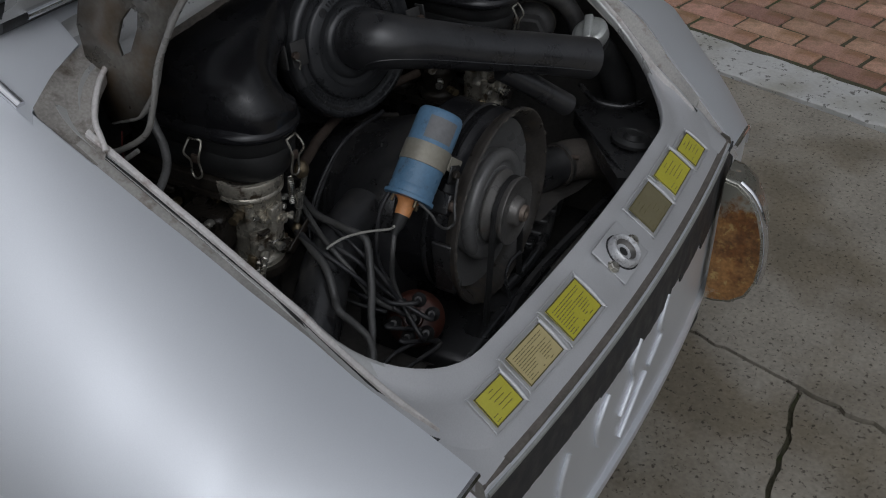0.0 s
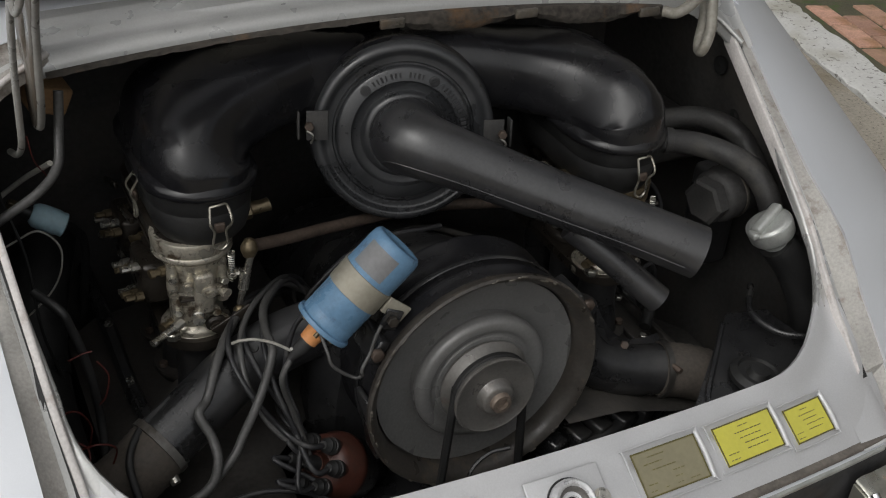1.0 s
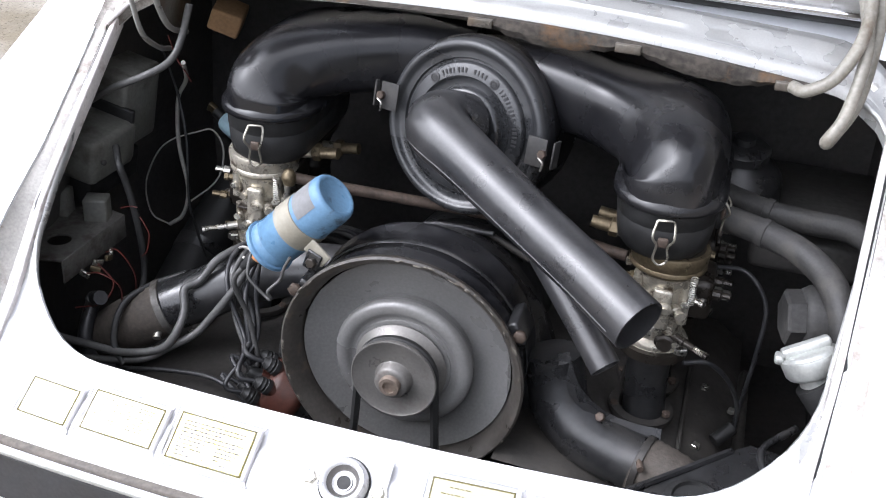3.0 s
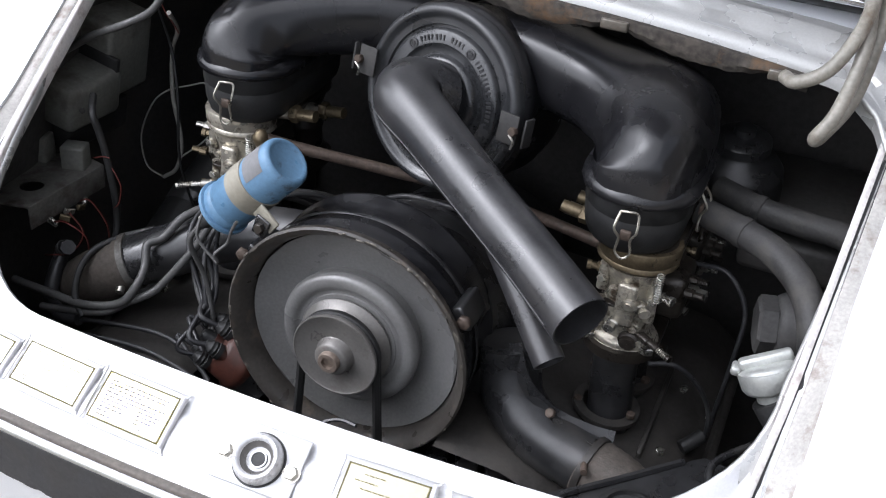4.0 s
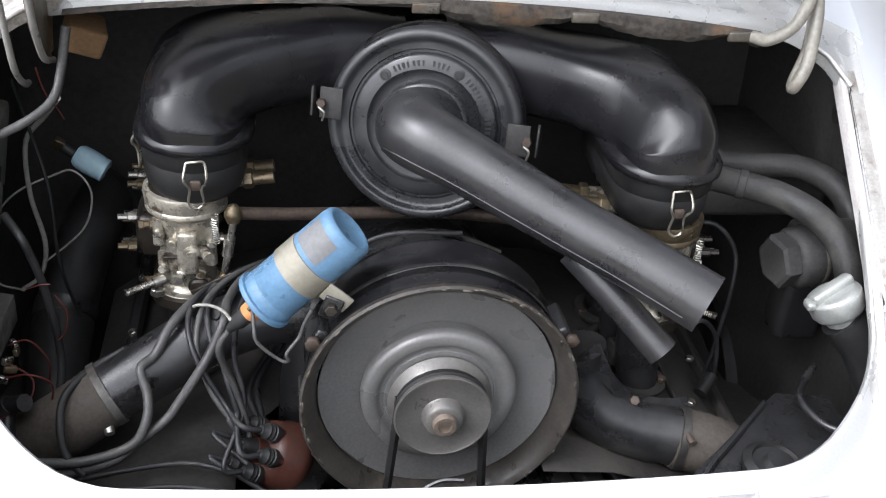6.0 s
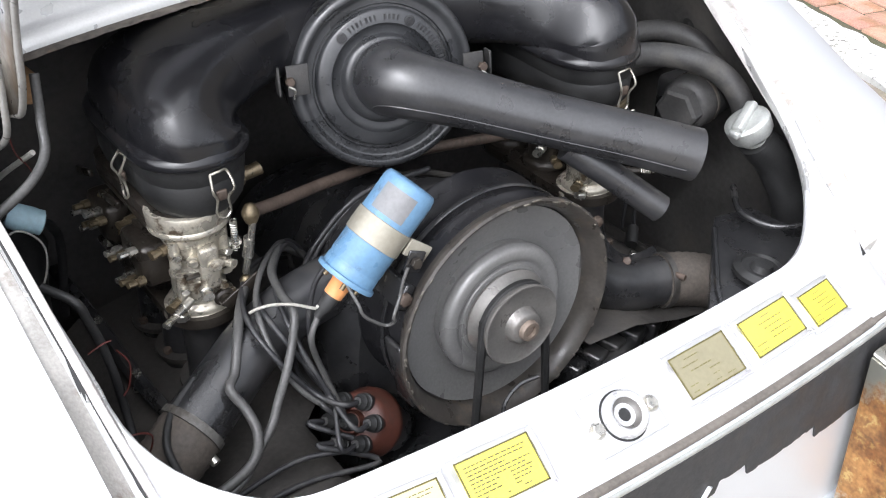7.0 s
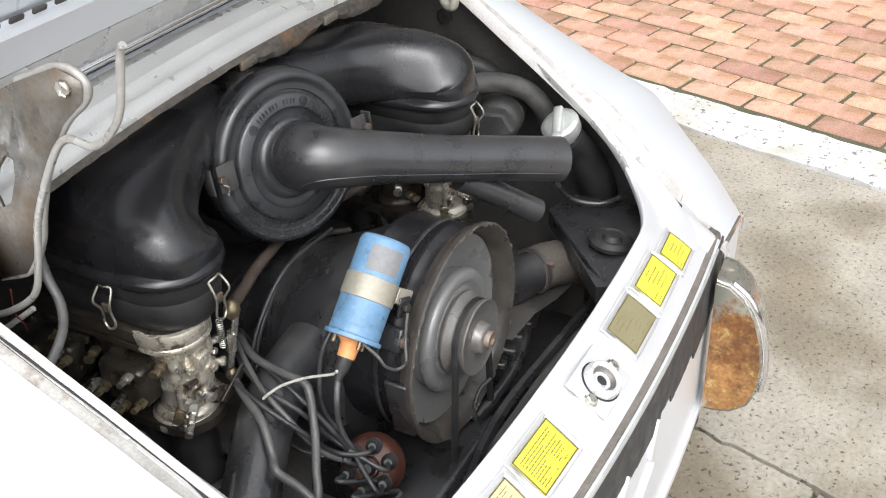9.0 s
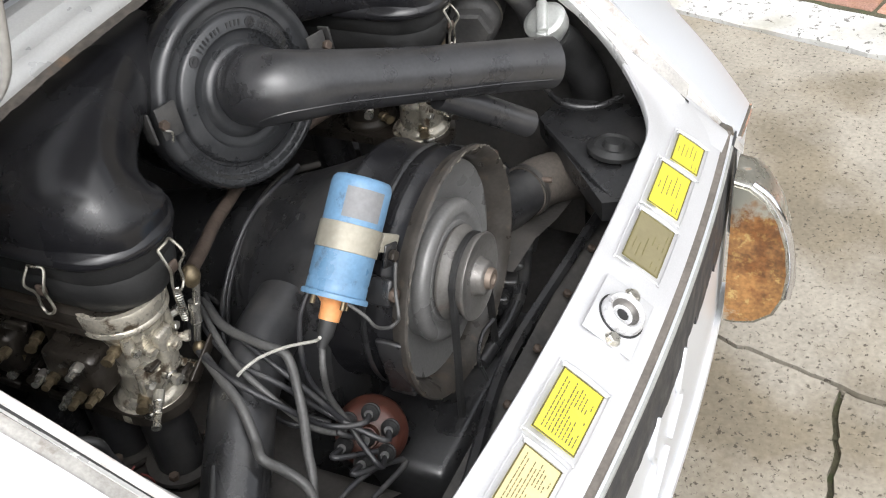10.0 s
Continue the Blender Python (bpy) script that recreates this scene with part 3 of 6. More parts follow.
rows = []
for k in range(17):
    y = 0.50 + 0.55 * k / 16
    rows.append([skin(-0.47 + 0.94 * j / 20, y + 0.05 * (1 - ((j - 10) / 10) ** 2), 0.010 + 0.10 * k / 16) for j in range(21)])
part("rear_window", quads(B(), rows, closed=False), WINDOWGLASS, car, "dark curved rear window glass")
part("window_trim", sweep(B(), [skin(-0.485 + 0.97 * j / 20, 0.492 + 0.05 * (1 - ((j - 10) / 10) ** 2) + (0.02 if j in (0, 20) else 0), 0.012) for j in range(21)], 0.009, 8, 3), CHROME, car, "chrome trim of the rear window")


def tail_y(x):
    return -0.205 + 0.12 * x * x


def tail_strip(z0, z1, proud, x0, x1, n=60, low=None, thick=0.012):
    rows = []
    for k in range(n + 1):
        x = x0 + (x1 - x0) * k / n
        y = tail_y(x) - proud
        lo = z0 + (low(x) if low else 0)
        rows.append([(x, y + thick, lo), (x, y, lo), (x, y - 0.0006, (lo + z1) / 2), (x, y, z1 - 0.001), (x, y + 0.002, z1), (x, y + thick, z1)])
    return quads(B(), rows, closed=True, cap0=True, cap1=True)


rng = random.Random(4)
torn = [rng.uniform(-0.0015, 0.0015) for _ in range(200)]


def torn_edge(x):
    step = 0.004 if x < 0.165 else -0.014
    step += -0.014 if -0.02 < x < 0.115 else 0.0
    step += 0.006 if x < -0.16 else 0.0
    step -= 0.020 if x > 0.30 else 0.0
    return step + torn[int((x + 0.6) * 130) % 200]


part("valance", tail_strip(0.40, 0.676, -0.002, -0.485, 0.485, thick=0.02), PAINT, car, "plain white painted tail panel")
part("seal_strip", tail_strip(0.6765, 0.6835, -0.005, -0.455, 0.455), SEALBROWN, car, "perished brown sealing strip")
part("chrome_strip", tail_strip(0.668, 0.6745, 0.001, -0.45, 0.435), OILCAP, car, "thin weathered bright strip")
part("adhesive_strip", tail_strip(0.592, 0.6675, 0.001, -0.485, 0.485, 190, torn_edge), BLACKTRIM, car, "torn black adhesive strip")
# embossed ribs on the tail panel
for pts in (((0.10, 0.60), (0.075, 0.555), (0.09, 0.53), (0.04, 0.505)), ((-0.02, 0.60), (-0.045, 0.565), (-0.03, 0.53), (-0.07, 0.49)), ((0.03, 0.50), (-0.02, 0.47), (-0.06, 0.44)), ((-0.13, 0.58), (-0.16, 0.54), (-0.15, 0.50)), ((-0.25, 0.57), (-0.27, 0.52), (-0.26, 0.48))):
    part("embossed_rib", sweep(B(), [(x, tail_y(x) - 0.001, z) for x, z in pts], 0.004, 8, 5), PAINT, car)
# lower bumper lip so that the tail panel has an end
part("bumper_lip", tail_strip(0.385, 0.402, 0.006, -0.47, 0.47, thick=0.05), PAINT, car)
# under the tail: dark sill that closes the car to the ground
bm = B()
box(bm, (0, 0.55, 0.30), (1.2, 1.4, 0.24), bev=0.02)
part("underbody", bm, RUBBER, car, "dark underside of the car")
for s in (1, -1):
    bm = lathe(B(), (s * 0.52, 0.62, 0.28), (s, 0, 0), [(0.0, 0.0), (0.26, 0.0), (0.28, 0.03), (0.28, 0.13), (0.255, 0.165), (0.20, 0.165), (0.19, 0.13), (0.0, 0.13)], 40)
    part("wheel", bm, RUBBER, car, "black tyre under the fender")

# bumper guard: a rounded D in side view, with a rusted flat flank and chrome rim
prof = [(0.0, 0.262), (-0.022, 0.258), (-0.045, 0.240), (-0.066, 0.205), (-0.080, 0.160), (-0.086, 0.110), (-0.083, 0.065), (-0.070, 0.030), (-0.045, 0.008), (-0.015, 0.0), (0.0, 0.0)]
rows = []
for x, shrink in ((0.381, 0.004), (0.383, 0.0), (0.394, -0.002), (0.404, 0.0), (0.440, 0.0), (0.454, 0.004), (0.462, 0.012)):
    c = Vector((-0.03, 0.13))
    rows.append([(x, tail_y(x) - 0.010 + (py - c.x) * (1 - shrink * 6) + c.x, 0.402 + 0.955 * ((pz - c.y) * (1 - shrink * 4) + c.y)) for py, pz in prof])
guard = part("bumper_guard", quads(B(), rows, cap0=True, cap1=True), RUSTCHROME, car, "rust-spotted chrome bumper guard", smooth=35)
rim = [(0.388, tail_y(0.38) - 0.010 + py * 1.0 - 0.002, 0.402 + 0.955 * pz) for py, pz in prof[1:7]]
part("rim", sweep(B(), rim, 0.006, 8, 4), CHROME, guard, "bright chrome rim")
flank = [Vector((0.3795, tail_y(0.38) - 0.010 + (py + 0.02) * 0.95 - 0.019, 0.402 + 0.955 * ((pz - 0.13) * 0.95 + 0.13))) for py, pz in prof]
bm = quads(B(), [flank, [p + Vector((0.006, 0, 0)) for p in flank]], cap0=True)
part("rusted_flank", bm, GUARDRUST, guard, "flank with orange rust eating into grey chrome")

# ---- stickers, latch plate and raised ribs on the rear panel ----
SL = math.degrees(math.atan2(0.748 - 0.683, 0.095))


def on_panel(x, y, up=0.0):
    """A pose that lies on the sloping panel: x across, y up the slope."""
    p = skin(x, y)
    return Matrix.Translation(p) @ pose(0, 0, 0, SL, 0, 0) @ pose(0, 0, up, 0, 0, math.degrees(math.atan(0.24 * x)))


def sticker(x, y, w, h, material, label, seed, rows_, border=True):
    m = on_panel(x, y, 0.0022)
    bm = B()
    box(bm, (0, 0, 0), (w, h, 0.0012), bev=0.0004)
    bmesh.ops.transform(bm, matrix=m, verts=bm.verts)
    ob = part("sticker", bm, material, car, label, smooth=0)
    rng = random.Random(seed)
    bm = B()
    if border:
        for dx, dy, sx, sy in ((0, h / 2 - 0.0009, w, 0.0016), (0, -h / 2 + 0.0009, w, 0.0016), (w / 2 - 0.0009, 0, 0.0016, h), (-w / 2 + 0.0009, 0, 0.0016, h)):
            box(bm, (dx, dy, 0.0007), (sx, sy, 0.0004))
    y0 = h / 2 - h * 0.16
    for k, spans in enumerate(rows_):
        yy = y0 - k * h * 0.72 / max(1, len(rows_) - 1)
        for a, b in spans:
            x = a
            while x < b - 0.02:
                ln = min(rng.uniform(0.03, 0.09), b - x)
                box(bm, ((x + ln / 2 - 0.5) * w * 0.92, yy, 0.0007), (ln * w * 0.88, h * 0.022, 0.0003))
                x += ln + 0.016
    bmesh.ops.transform(bm, matrix=m, verts=bm.verts)
    part("printing", bm, INK, ob, "small dark printed lines", smooth=0)
    # shallow pressed recess with one bright raised rib
    ww, hh = w / 2 + 0.006, h / 2 + 0.006
    ring_ = [m @ Vector(p) for p in ((-ww, -hh + 0.004, -0.0012), (-ww, hh - 0.004, -0.0012), (-ww + 0.004, hh, -0.0012), (ww - 0.004, hh, -0.0012), (ww, hh - 0.004, -0.0012), (ww, -hh + 0.004, -0.0012), (ww - 0.004, -hh, -0.0012), (-ww + 0.004, -hh, -0.0012), (-ww, -hh + 0.004, -0.0012))]
    part("pressed_edge", sweep(B(), ring_, 0.0011, 6, 3), PANELPAINT, car)
    rib = sweep(B(), [m @ Vector((ww - 0.002, hh - 0.004, -0.0005)), m @ Vector((ww - 0.0015, 0, 0.0008)), m @ Vector((ww - 0.002, -hh + 0.004, -0.0005))], 0.0036, 8, 5)
    part("pressed_rib", rib, PANELPAINT, car, "bright raised rib beside the sticker")
    return ob


TXT = [[(0.05, 0.95)], [(0.05, 0.9)], [(0.05, 0.6)], [(0.05, 0.95)], [(0.05, 0.85)], [(0.05, 0.45), (0.6, 0.95)], [(0.05, 0.4), (0.6, 0.9)], [(0.05, 0.42), (0.6, 0.85)], [(0.05, 0.2), (0.6, 0.7)], [(0.05, 0.3), (0.45, 0.5), (0.7, 0.8)]]
PLATE = [[(0.2, 0.5)], [(0.1, 0.4)], [(0.2, 0.6)], [(0.5, 0.7)], [(0.05, 0.2), (0.5, 0.62)], [(0.05, 0.15), (0.3, 0.35), (0.5, 0.6), (0.72, 0.9)]]
HEAD = [[(0.4, 0.6)], [(0.3, 0.8)], [(0.35, 0.75)], [(0.4, 0.9)], [(0.05, 0.25), (0.4, 0.8)], [(0.05, 0.22)]]
YM = -0.150
sticker(0.336, YM - 0.006, 0.058, 0.042, YELLOW, "small worn yellow instruction sticker", 1, HEAD)
sticker(0.245, YM, 0.084, 0.046, YELLOW, "yellow sticker with dark printed lines and a drawing", 2, HEAD)
sticker(0.1335, YM, 0.086, 0.050, OLIVE, "bronze-coloured metal data plate", 3, PLATE)
sticker(-0.150, YM, 0.088, 0.052, YELLOW, "bright yellow sticker with rows of small print", 4, TXT)
sticker(-0.257, YM, 0.086, 0.046, CREAM, "cream sticker with rows of small print", 5, TXT)
sticker(-0.350, YM - 0.004, 0.060, 0.042, YELLOW, "small yellow instruction sticker", 6, HEAD)
# latch plate with its turned cup and two bolts
m = on_panel(0.003, -0.152, 0.001)
bm = box(B(), (0, 0, 0.0005), (0.090, 0.064, 0.003), bev=0.0012)
bmesh.ops.transform(bm, matrix=m, verts=bm.verts)
plate = part("latch_plate", bm, PANELPAINT, car, "scuffed silver latch plate")
nrm = m.to_3x3() @ Vector((0, 0, 1))
cup = part("latch_cup", lathe(B(), m @ Vector((0, -0.002, 0.002)), nrm, [(0.0258, -0.002), (0.0258, 0.006), (0.0245, 0.011), (0.022, 0.0135), (0.0195, 0.013), (0.0175, 0.0105), (0.016, 0.006), (0.012, 0.0025), (0.009, 0.002), (0.0085, 0.004), (0.0075, 0.004), (0.0072, 0.001), (0.0, 0.001)], 40), M("worn_latch_steel", (0.66, 0.66, 0.67), 0.38, 0.4, 0.12, 60, 0.05, 300, spots=((0.34, 0.33, 0.33), 60, 0.54, 0.66)), plate, "worn round steel latch cup")
part("latch_hole", lathe(B(), m @ Vector((0.001, -0.002, 0.0034)), nrm, [(0.0086, 0), (0.0086, 0.0012), (0.0, 0.0012)], 20), RUBBER, cup, "dark keyhole")
# darker band round the inside of the cup
part("cup_inner_ring", lathe(B(), m @ Vector((0, -0.002, 0.002)), nrm, [(0.0172, 0.0095), (0.0163, 0.0078), (0.0150, 0.0058), (0.0125, 0.0034)], 32), PULLEY, cup, "darker inner ring of the cup")
part("cup_seal", lathe(B(), m @ Vector((0, -0.002, 0.0022)), nrm, [(0.028, -0.002), (0.028, 0.001), (0.0255, 0.001)], 40), RUBBER, plate, "thin black ring")
for dx in (-0.037, 0.037):
    at = m @ Vector((dx, -0.004, 0.002))
    bolt = part("bolt", hexnut(B(), at, nrm, 0.0075, 0.006), STEEL, plate, "hexagon bolt", smooth=20)
    part("washer", lathe(B(), at, nrm, [(0.0, 0.0012), (0.0095, 0.0012), (0.0095, -0.001)], 20), STEEL, bolt)

# ---- engine lid, standing open ----
LT = radians(-27)


def lid_at(x, u, out=0.0):
    """A place on the open lid: u metres up from its hinged edge, out towards the rear."""
    return Vector((x, 0.432 + u * math.sin(LT) - out * math.cos(LT), 1.098 + u * math.cos(LT) + out * math.sin(LT)))


lid = part("engine_lid", quads(B(), [[lid_at(-0.48 + 0.96 * j / 20, 0.020 + 0.596 * k / 12, -0.012 - 0.03 * (k / 12) * (1 - k / 12)) for j in range(21)] for k in range(13)], closed=False), PAINT, car, "open silver engine lid seen from below")
sol = lid.modifiers.new("thick", "SOLIDIFY")
sol.thickness = 0.004
for u0, u1, x0, x1, mtl in ((0.022, 0.066, -0.48, 0.48, CHANNEL), (0.067, 0.118, -0.48, 0.48, PAINT), (0.54, 0.615, -0.48, 0.48, PAINT), (0.119, 0.539, -0.48, -0.40, PAINT), (0.119, 0.539, 0.40, 0.48, PAINT)):
    rows = []
    for k, (du, o) in enumerate(((0.0, -0.008), (0.004, 0.010), (0.012, 0.014), (0.5, 0.016), (0.988, 0.014), (0.996, 0.010), (1.0, -0.008))):
        u = u0 + (u1 - u0) * du
        rows.append([lid_at(x0 + (x1 - x0) * j / 16, u, o) for j in range(17)])
    part("lid_frame", quads(B(), rows, closed=False), mtl, lid, "pressed inner frame of the lid")
# unseen black mesh, added so that the hoods below mirror something dark
part("grille_mesh", quads(B(), [[lid_at(-0.39 + 0.78 * j / 10, 0.16 + 0.34 * k / 6, 0.004 - 0.03 * (0.25 + k / 12) * (0.75 - k / 12)) for j in range(11)] for k in range(7)], closed=False), BAYBLACK, lid, "black grille mesh added to darken the hoods' reflections")
for k in range(9):
    x = -0.36 + 0.09 * k
    bm = quads(B(), [[lid_at(x - 0.016, 0.13 + 0.36 * i / 6, -0.006 + 0.004 * j) for i in range(7)] for j in range(2)], closed=False)
    part("grille_bar", bm, CHROME, lid, "thin grille bar")
part("lid_rod", cyl(B(), (-0.45, 0.404, 1.112), (0.45, 0.404, 1.112), 0.006, n=12), CHROME, car, "bright steel rod along the lid's edge")
part("lid_rod", cyl(B(), (-0.45, 0.410, 1.128), (0.45, 0.410, 1.128), 0.0035, n=12), CHROME, car, "thin bright rod along the lid's edge")
# black cylinder in place of the shade inside the gap under the lid
part("lid_slit", cyl(B(), (-0.475, 0.428, 1.108), (0.475, 0.428, 1.108), 0.016, n=14), RUBBER, car, "black roll standing for the dark gap below the lid")
for k in range(26):
    slot = lid_at(-0.387 + 0.031 * k, 0.128, 0.004)
    part("slot", box(B(), slot, (0.019, 0.004, 0.007), (math.degrees(-LT), 0, 0), 0.0018), BAYBLACK, lid, "short dark slot in the lid")

# foam seal along the front of the opening and its clips
rows = []
rng = random.Random(11)
for k in range(91):
    x = -0.40 + 0.80 * k / 90
    sag = (0.004 + 0.026 * abs(math.sin((x + 0.005) / 0.185 * math.pi)) ** 0.7 if x > 0 else 0.001) + rng.uniform(-0.002, 0.002)
    p = skin(x, 0.330)
    rows.append([p + Vector((0, 0.012, -0.004)), p + Vector((0, -0.002, -0.006)), p + Vector((0, -0.006, -0.008 - sag * 0.4)), p + Vector((0, 0.0, -0.009 - sag * 0.75)), p + Vector((0, 0.016, -0.009 - sag * 0.75)), p + Vector((0, 0.02, -0.01))])
part("foam_seal", quads(B(), rows, cap0=True, cap1=True), FOAM, car, "rusty crumbling foam seal")
for x in (-0.005, 0.18, 0.372):
    p = skin(x, 0.326)
    part("seal_clip", box(B(), p + Vector((0, -0.003, -0.010)), (0.032, 0.006, 0.012), bev=0.002), HINGE, car, "small dull metal clip")

# hinges: bent arms that come up through the front corners
part("hinge_arm", sweep(B(), [(0.374, 0.298, 1.050), (0.390, 0.284, 1.052), (0.420, 0.285, 1.076), (0.440, 0.312, 1.128), (0.435, 0.39, 1.185)], 0.0075, 12), HINGEPALE, car, "pale grey bent hinge strap")
part("hinge_arm", sweep(B(), [(0.425, 0.385, 1.178), (0.445, 0.310, 1.105), (0.437, 0.272, 1.038), (0.422, 0.260, 1.006), (0.429, 0.279, 1.004), (0.450, 0.305, 1.046), (0.455, 0.345, 1.13), (0.44, 0.40, 1.19)], 0.0075, 12), HINGEPALE, car, "pale grey bent hinge strap")
bm = B()
outl = [(0.335, 0.985), (0.290, 1.005), (0.262, 1.045), (0.248, 1.085), (0.225, 1.135), (0.190, 1.185), (0.160, 1.212), (0.158, 1.230), (0.185, 1.238), (0.24, 1.215), (0.34, 1.165), (0.36, 1.10), (0.352, 1.03)]
hole = [(0.302, 1.075), (0.285, 1.085), (0.270, 1.115), (0.266, 1.135), (0.276, 1.138), (0.294, 1.118), (0.306, 1.09)]
outer = [Vector((-0.418, y, z)) for y, z in outl]
me_o = [bm.verts.new(p) for p in outer]
inner = [bm.verts.new((-0.418, y, z)) for y, z in hole]
eo = [bm.edges.new((me_o[i], me_o[(i + 1) % len(me_o)])) for i in range(len(me_o))]
ei = [bm.edges.new((inner[i], inner[(i + 1) % len(inner)])) for i in range(len(inner))]
bmesh.ops.triangle_fill(bm, use_beauty=True, edges=eo + ei)
hp = part("hinge_plate", bm, HINGE, car, "dirty stamped hinge plate with a slot")
so = hp.modifiers.new("thick", "SOLIDIFY")
so.thickness, so.offset = 0.006, 0
part("hinge_rim", sweep(B(), [(-0.416, y, z) for y, z in outl[0:10]], 0.0040, 8, 4), WIREGREY, hp)
part("hinge_wire", sweep(B(), [(-0.430, 0.092, 1.276), (-0.429, 0.098, 1.266), (-0.436, 0.106, 1.215), (-0.44, 0.135, 1.185), (-0.44, 0.175, 1.18), (-0.44, 0.225, 1.10), (-0.44, 0.243, 1.045), (-0.44, 0.262, 1.00), (-0.442, 0.305, 0.968), (-0.446, 0.34, 0.955)], 0.0036, 10), WIREGREY, car, "bent grey hinge wire")
part("hinge_bolt", hexnut(B(), (-0.421, 0.176, 1.222), (-1, 0, 0), 0.008, 0.006), STEEL, hp)
# bright rod lying on the left shoulder
part("shoulder_trim", sweep(B(), [(-0.522, 0.45, 1.104), (-0.5245, 0.40, 1.078), (-0.5255, 0.349, 1.050)], 0.0065, 8), CHROME, car, "short chrome trim on the shoulder")

# ---- engine bay lining ----
bm = B()
rows = []
for x, y in ((-0.47, -0.115), (-0.54, 0.02), (-0.56, 0.30), (-0.52, 0.62), (0.52, 0.62), (0.56, 0.30), (0.54, 0.02), (0.47, -0.115), (0.2, -0.155), (-0.2, -0.155)):
    top = base(min(y, 0.40)) - (0.012 if y > 0.1 else 0.045)
    xt = math.copysign(min(abs(x), fender_in(y) + 0.004), x)
    rows.append([(xt, y, top if abs(y - 0.62) > 0.01 else 1.03), (x * 1.02, y, min(0.72, top - 0.03)), (x * 0.98, y * 0.98, 0.44)])
rows.append(rows[0])
quads(bm, rows, closed=False)
part("bay_wall", bm, BAYBLACK, car, "grimy black engine bay wall", smooth=50)
bm = quads(B(), [[(-0.56, -0.14 + 0.78 * k / 12, 0.46 + 0.02 * math.sin(k)) for k in range(13)], [(0.0, -0.14 + 0.78 * k / 12, 0.45) for k in range(13)], [(0.56, -0.14 + 0.78 * k / 12, 0.46 + 0.02 * math.cos(k)) for k in range(13)]], closed=False)
part("bay_floor", bm, BAYBLACK, car, "oily black engine bay floor")
bm = quads(B(), [[(-0.52 + 1.04 * j / 20, 0.62 - 0.23 * k / 6, 1.02 + 0.02 * k / 6) for j in range(21)] for k in range(7)], closed=False)
part("bay_roof", bm, BAYBLACK, car, "black underside of the deck")


# ---- cooling fan and its housing ----
FC = Vector((0.0, 0.0, 0.735))
fan = thing("cooling_fan", "grey engine cooling fan in a chipped black drum housing", "fan", (0, 0.1, 0.60))
Y = Vector((0, 1, 0))
part("flared_rim", lathe(B(), FC, Y, [(0.1285, 0.075), (0.1288, 0.056), (0.1310, 0.045), (0.1355, 0.036), (0.1410, 0.0292), (0.1450, 0.0270), (0.1475, 0.0290), (0.1470, 0.035), (0.1415, 0.041), (0.1385, 0.048)], 96), FANRIM, fan, "chipped brown-black flared rim")
part("drum", lathe(B(), FC, Y, [(0.1385, 0.048), (0.1385, 0.060), (0.1405, 0.063), (0.1405, 0.068), (0.1385, 0.071), (0.1375, 0.122), (0.1405, 0.126), (0.1405, 0.131), (0.137, 0.134), (0.12, 0.136), (0.06, 0.145)], 96), HOUSING, fan, "satin black drum with pressed beads")
part("inner_wall", lathe(B(), FC, Y, [(0.1287, 0.070), (0.1290, 0.110), (0.120, 0.120), (0.05, 0.122), (0.02, 0.122)], 96), TIN, fan, "dark inner wall of the drum")
rng = random.Random(21)
for k in range(46):
    a = rng.uniform(0, 2 * math.pi)
    r = 0.1450 + rng.uniform(-0.002, 0.002)
    p = FC + Vector((math.cos(a) * r, 0.0272, math.sin(a) * r))
    bm = B()
    bmesh.ops.create_icosphere(bm, subdivisions=1, radius=1.0, matrix=Matrix.Translation(p) @ pose(0, 0, 0, 0, -math.degrees(a) + 90, 0) @ Matrix.Diagonal((rng.uniform(0.0015, 0.006), 0.0012, rng.uniform(0.001, 0.002), 1)))
    part("paint_chip", bm, CHIP, fan)
impeller = part("impeller", lathe(B(), FC, Y, [(0.080, 0.056), (0.0832, 0.052), (0.0838, 0.0475), (0.0828, 0.0430), (0.0805, 0.0395), (0.0775, 0.0385), (0.071, 0.0370), (0.066, 0.0405), (0.0635, 0.043), (0.062, 0.0435), (0.059, 0.0435), (0.058, 0.042), (0.040, 0.041)], 96), FANGREY, fan, "smooth grey domed impeller hub")
part("blade_ring", lathe(B(), FC, Y, [(0.080, 0.044), (0.0805, 0.058), (0.079, 0.086), (0.060, 0.090)], 72), FANGREY, fan, "grey ring that carries the blades")
for k in range(11):
    a0 = 2 * math.pi * k / 11
    rows = []
    for i in range(6):
        r = 0.0795 + (0.1275 - 0.0795) * i / 5
        y = 0.0660 - 0.0130 * (i / 5) ** 1.3
        ring_a = [a0 + (j / 8 - 0.5) * 0.5711 for j in range(9)]
        rows.append([FC + Vector((math.cos(a) * r, y, math.sin(a) * r)) for a in ring_a] + [FC + Vector((math.cos(a) * r, y + 0.002, math.sin(a) * r)) for a in ring_a[::-1]])
    part("blade", quads(B(), rows, cap0=True, cap1=True), FANGREY, fan, "grey fan blade", smooth=40)
part("pulley", lathe(B(), FC, Y, [(0.054, 0.040), (0.0555, 0.0375), (0.0555, 0.036), (0.053, 0.034), (0.046, 0.027), (0.044, 0.024), (0.046, 0.020), (0.0505, 0.012), (0.0515, 0.0095), (0.0510, 0.0075), (0.0495, 0.0072), (0.048, 0.0085), (0.030, 0.0095), (0.023, 0.0105), (0.0215, 0.0085), (0.020, 0.0005), (0.018, -0.0015), (0.0125, -0.002)], 72), PULLEY, fan, "worn steel belt pulley")
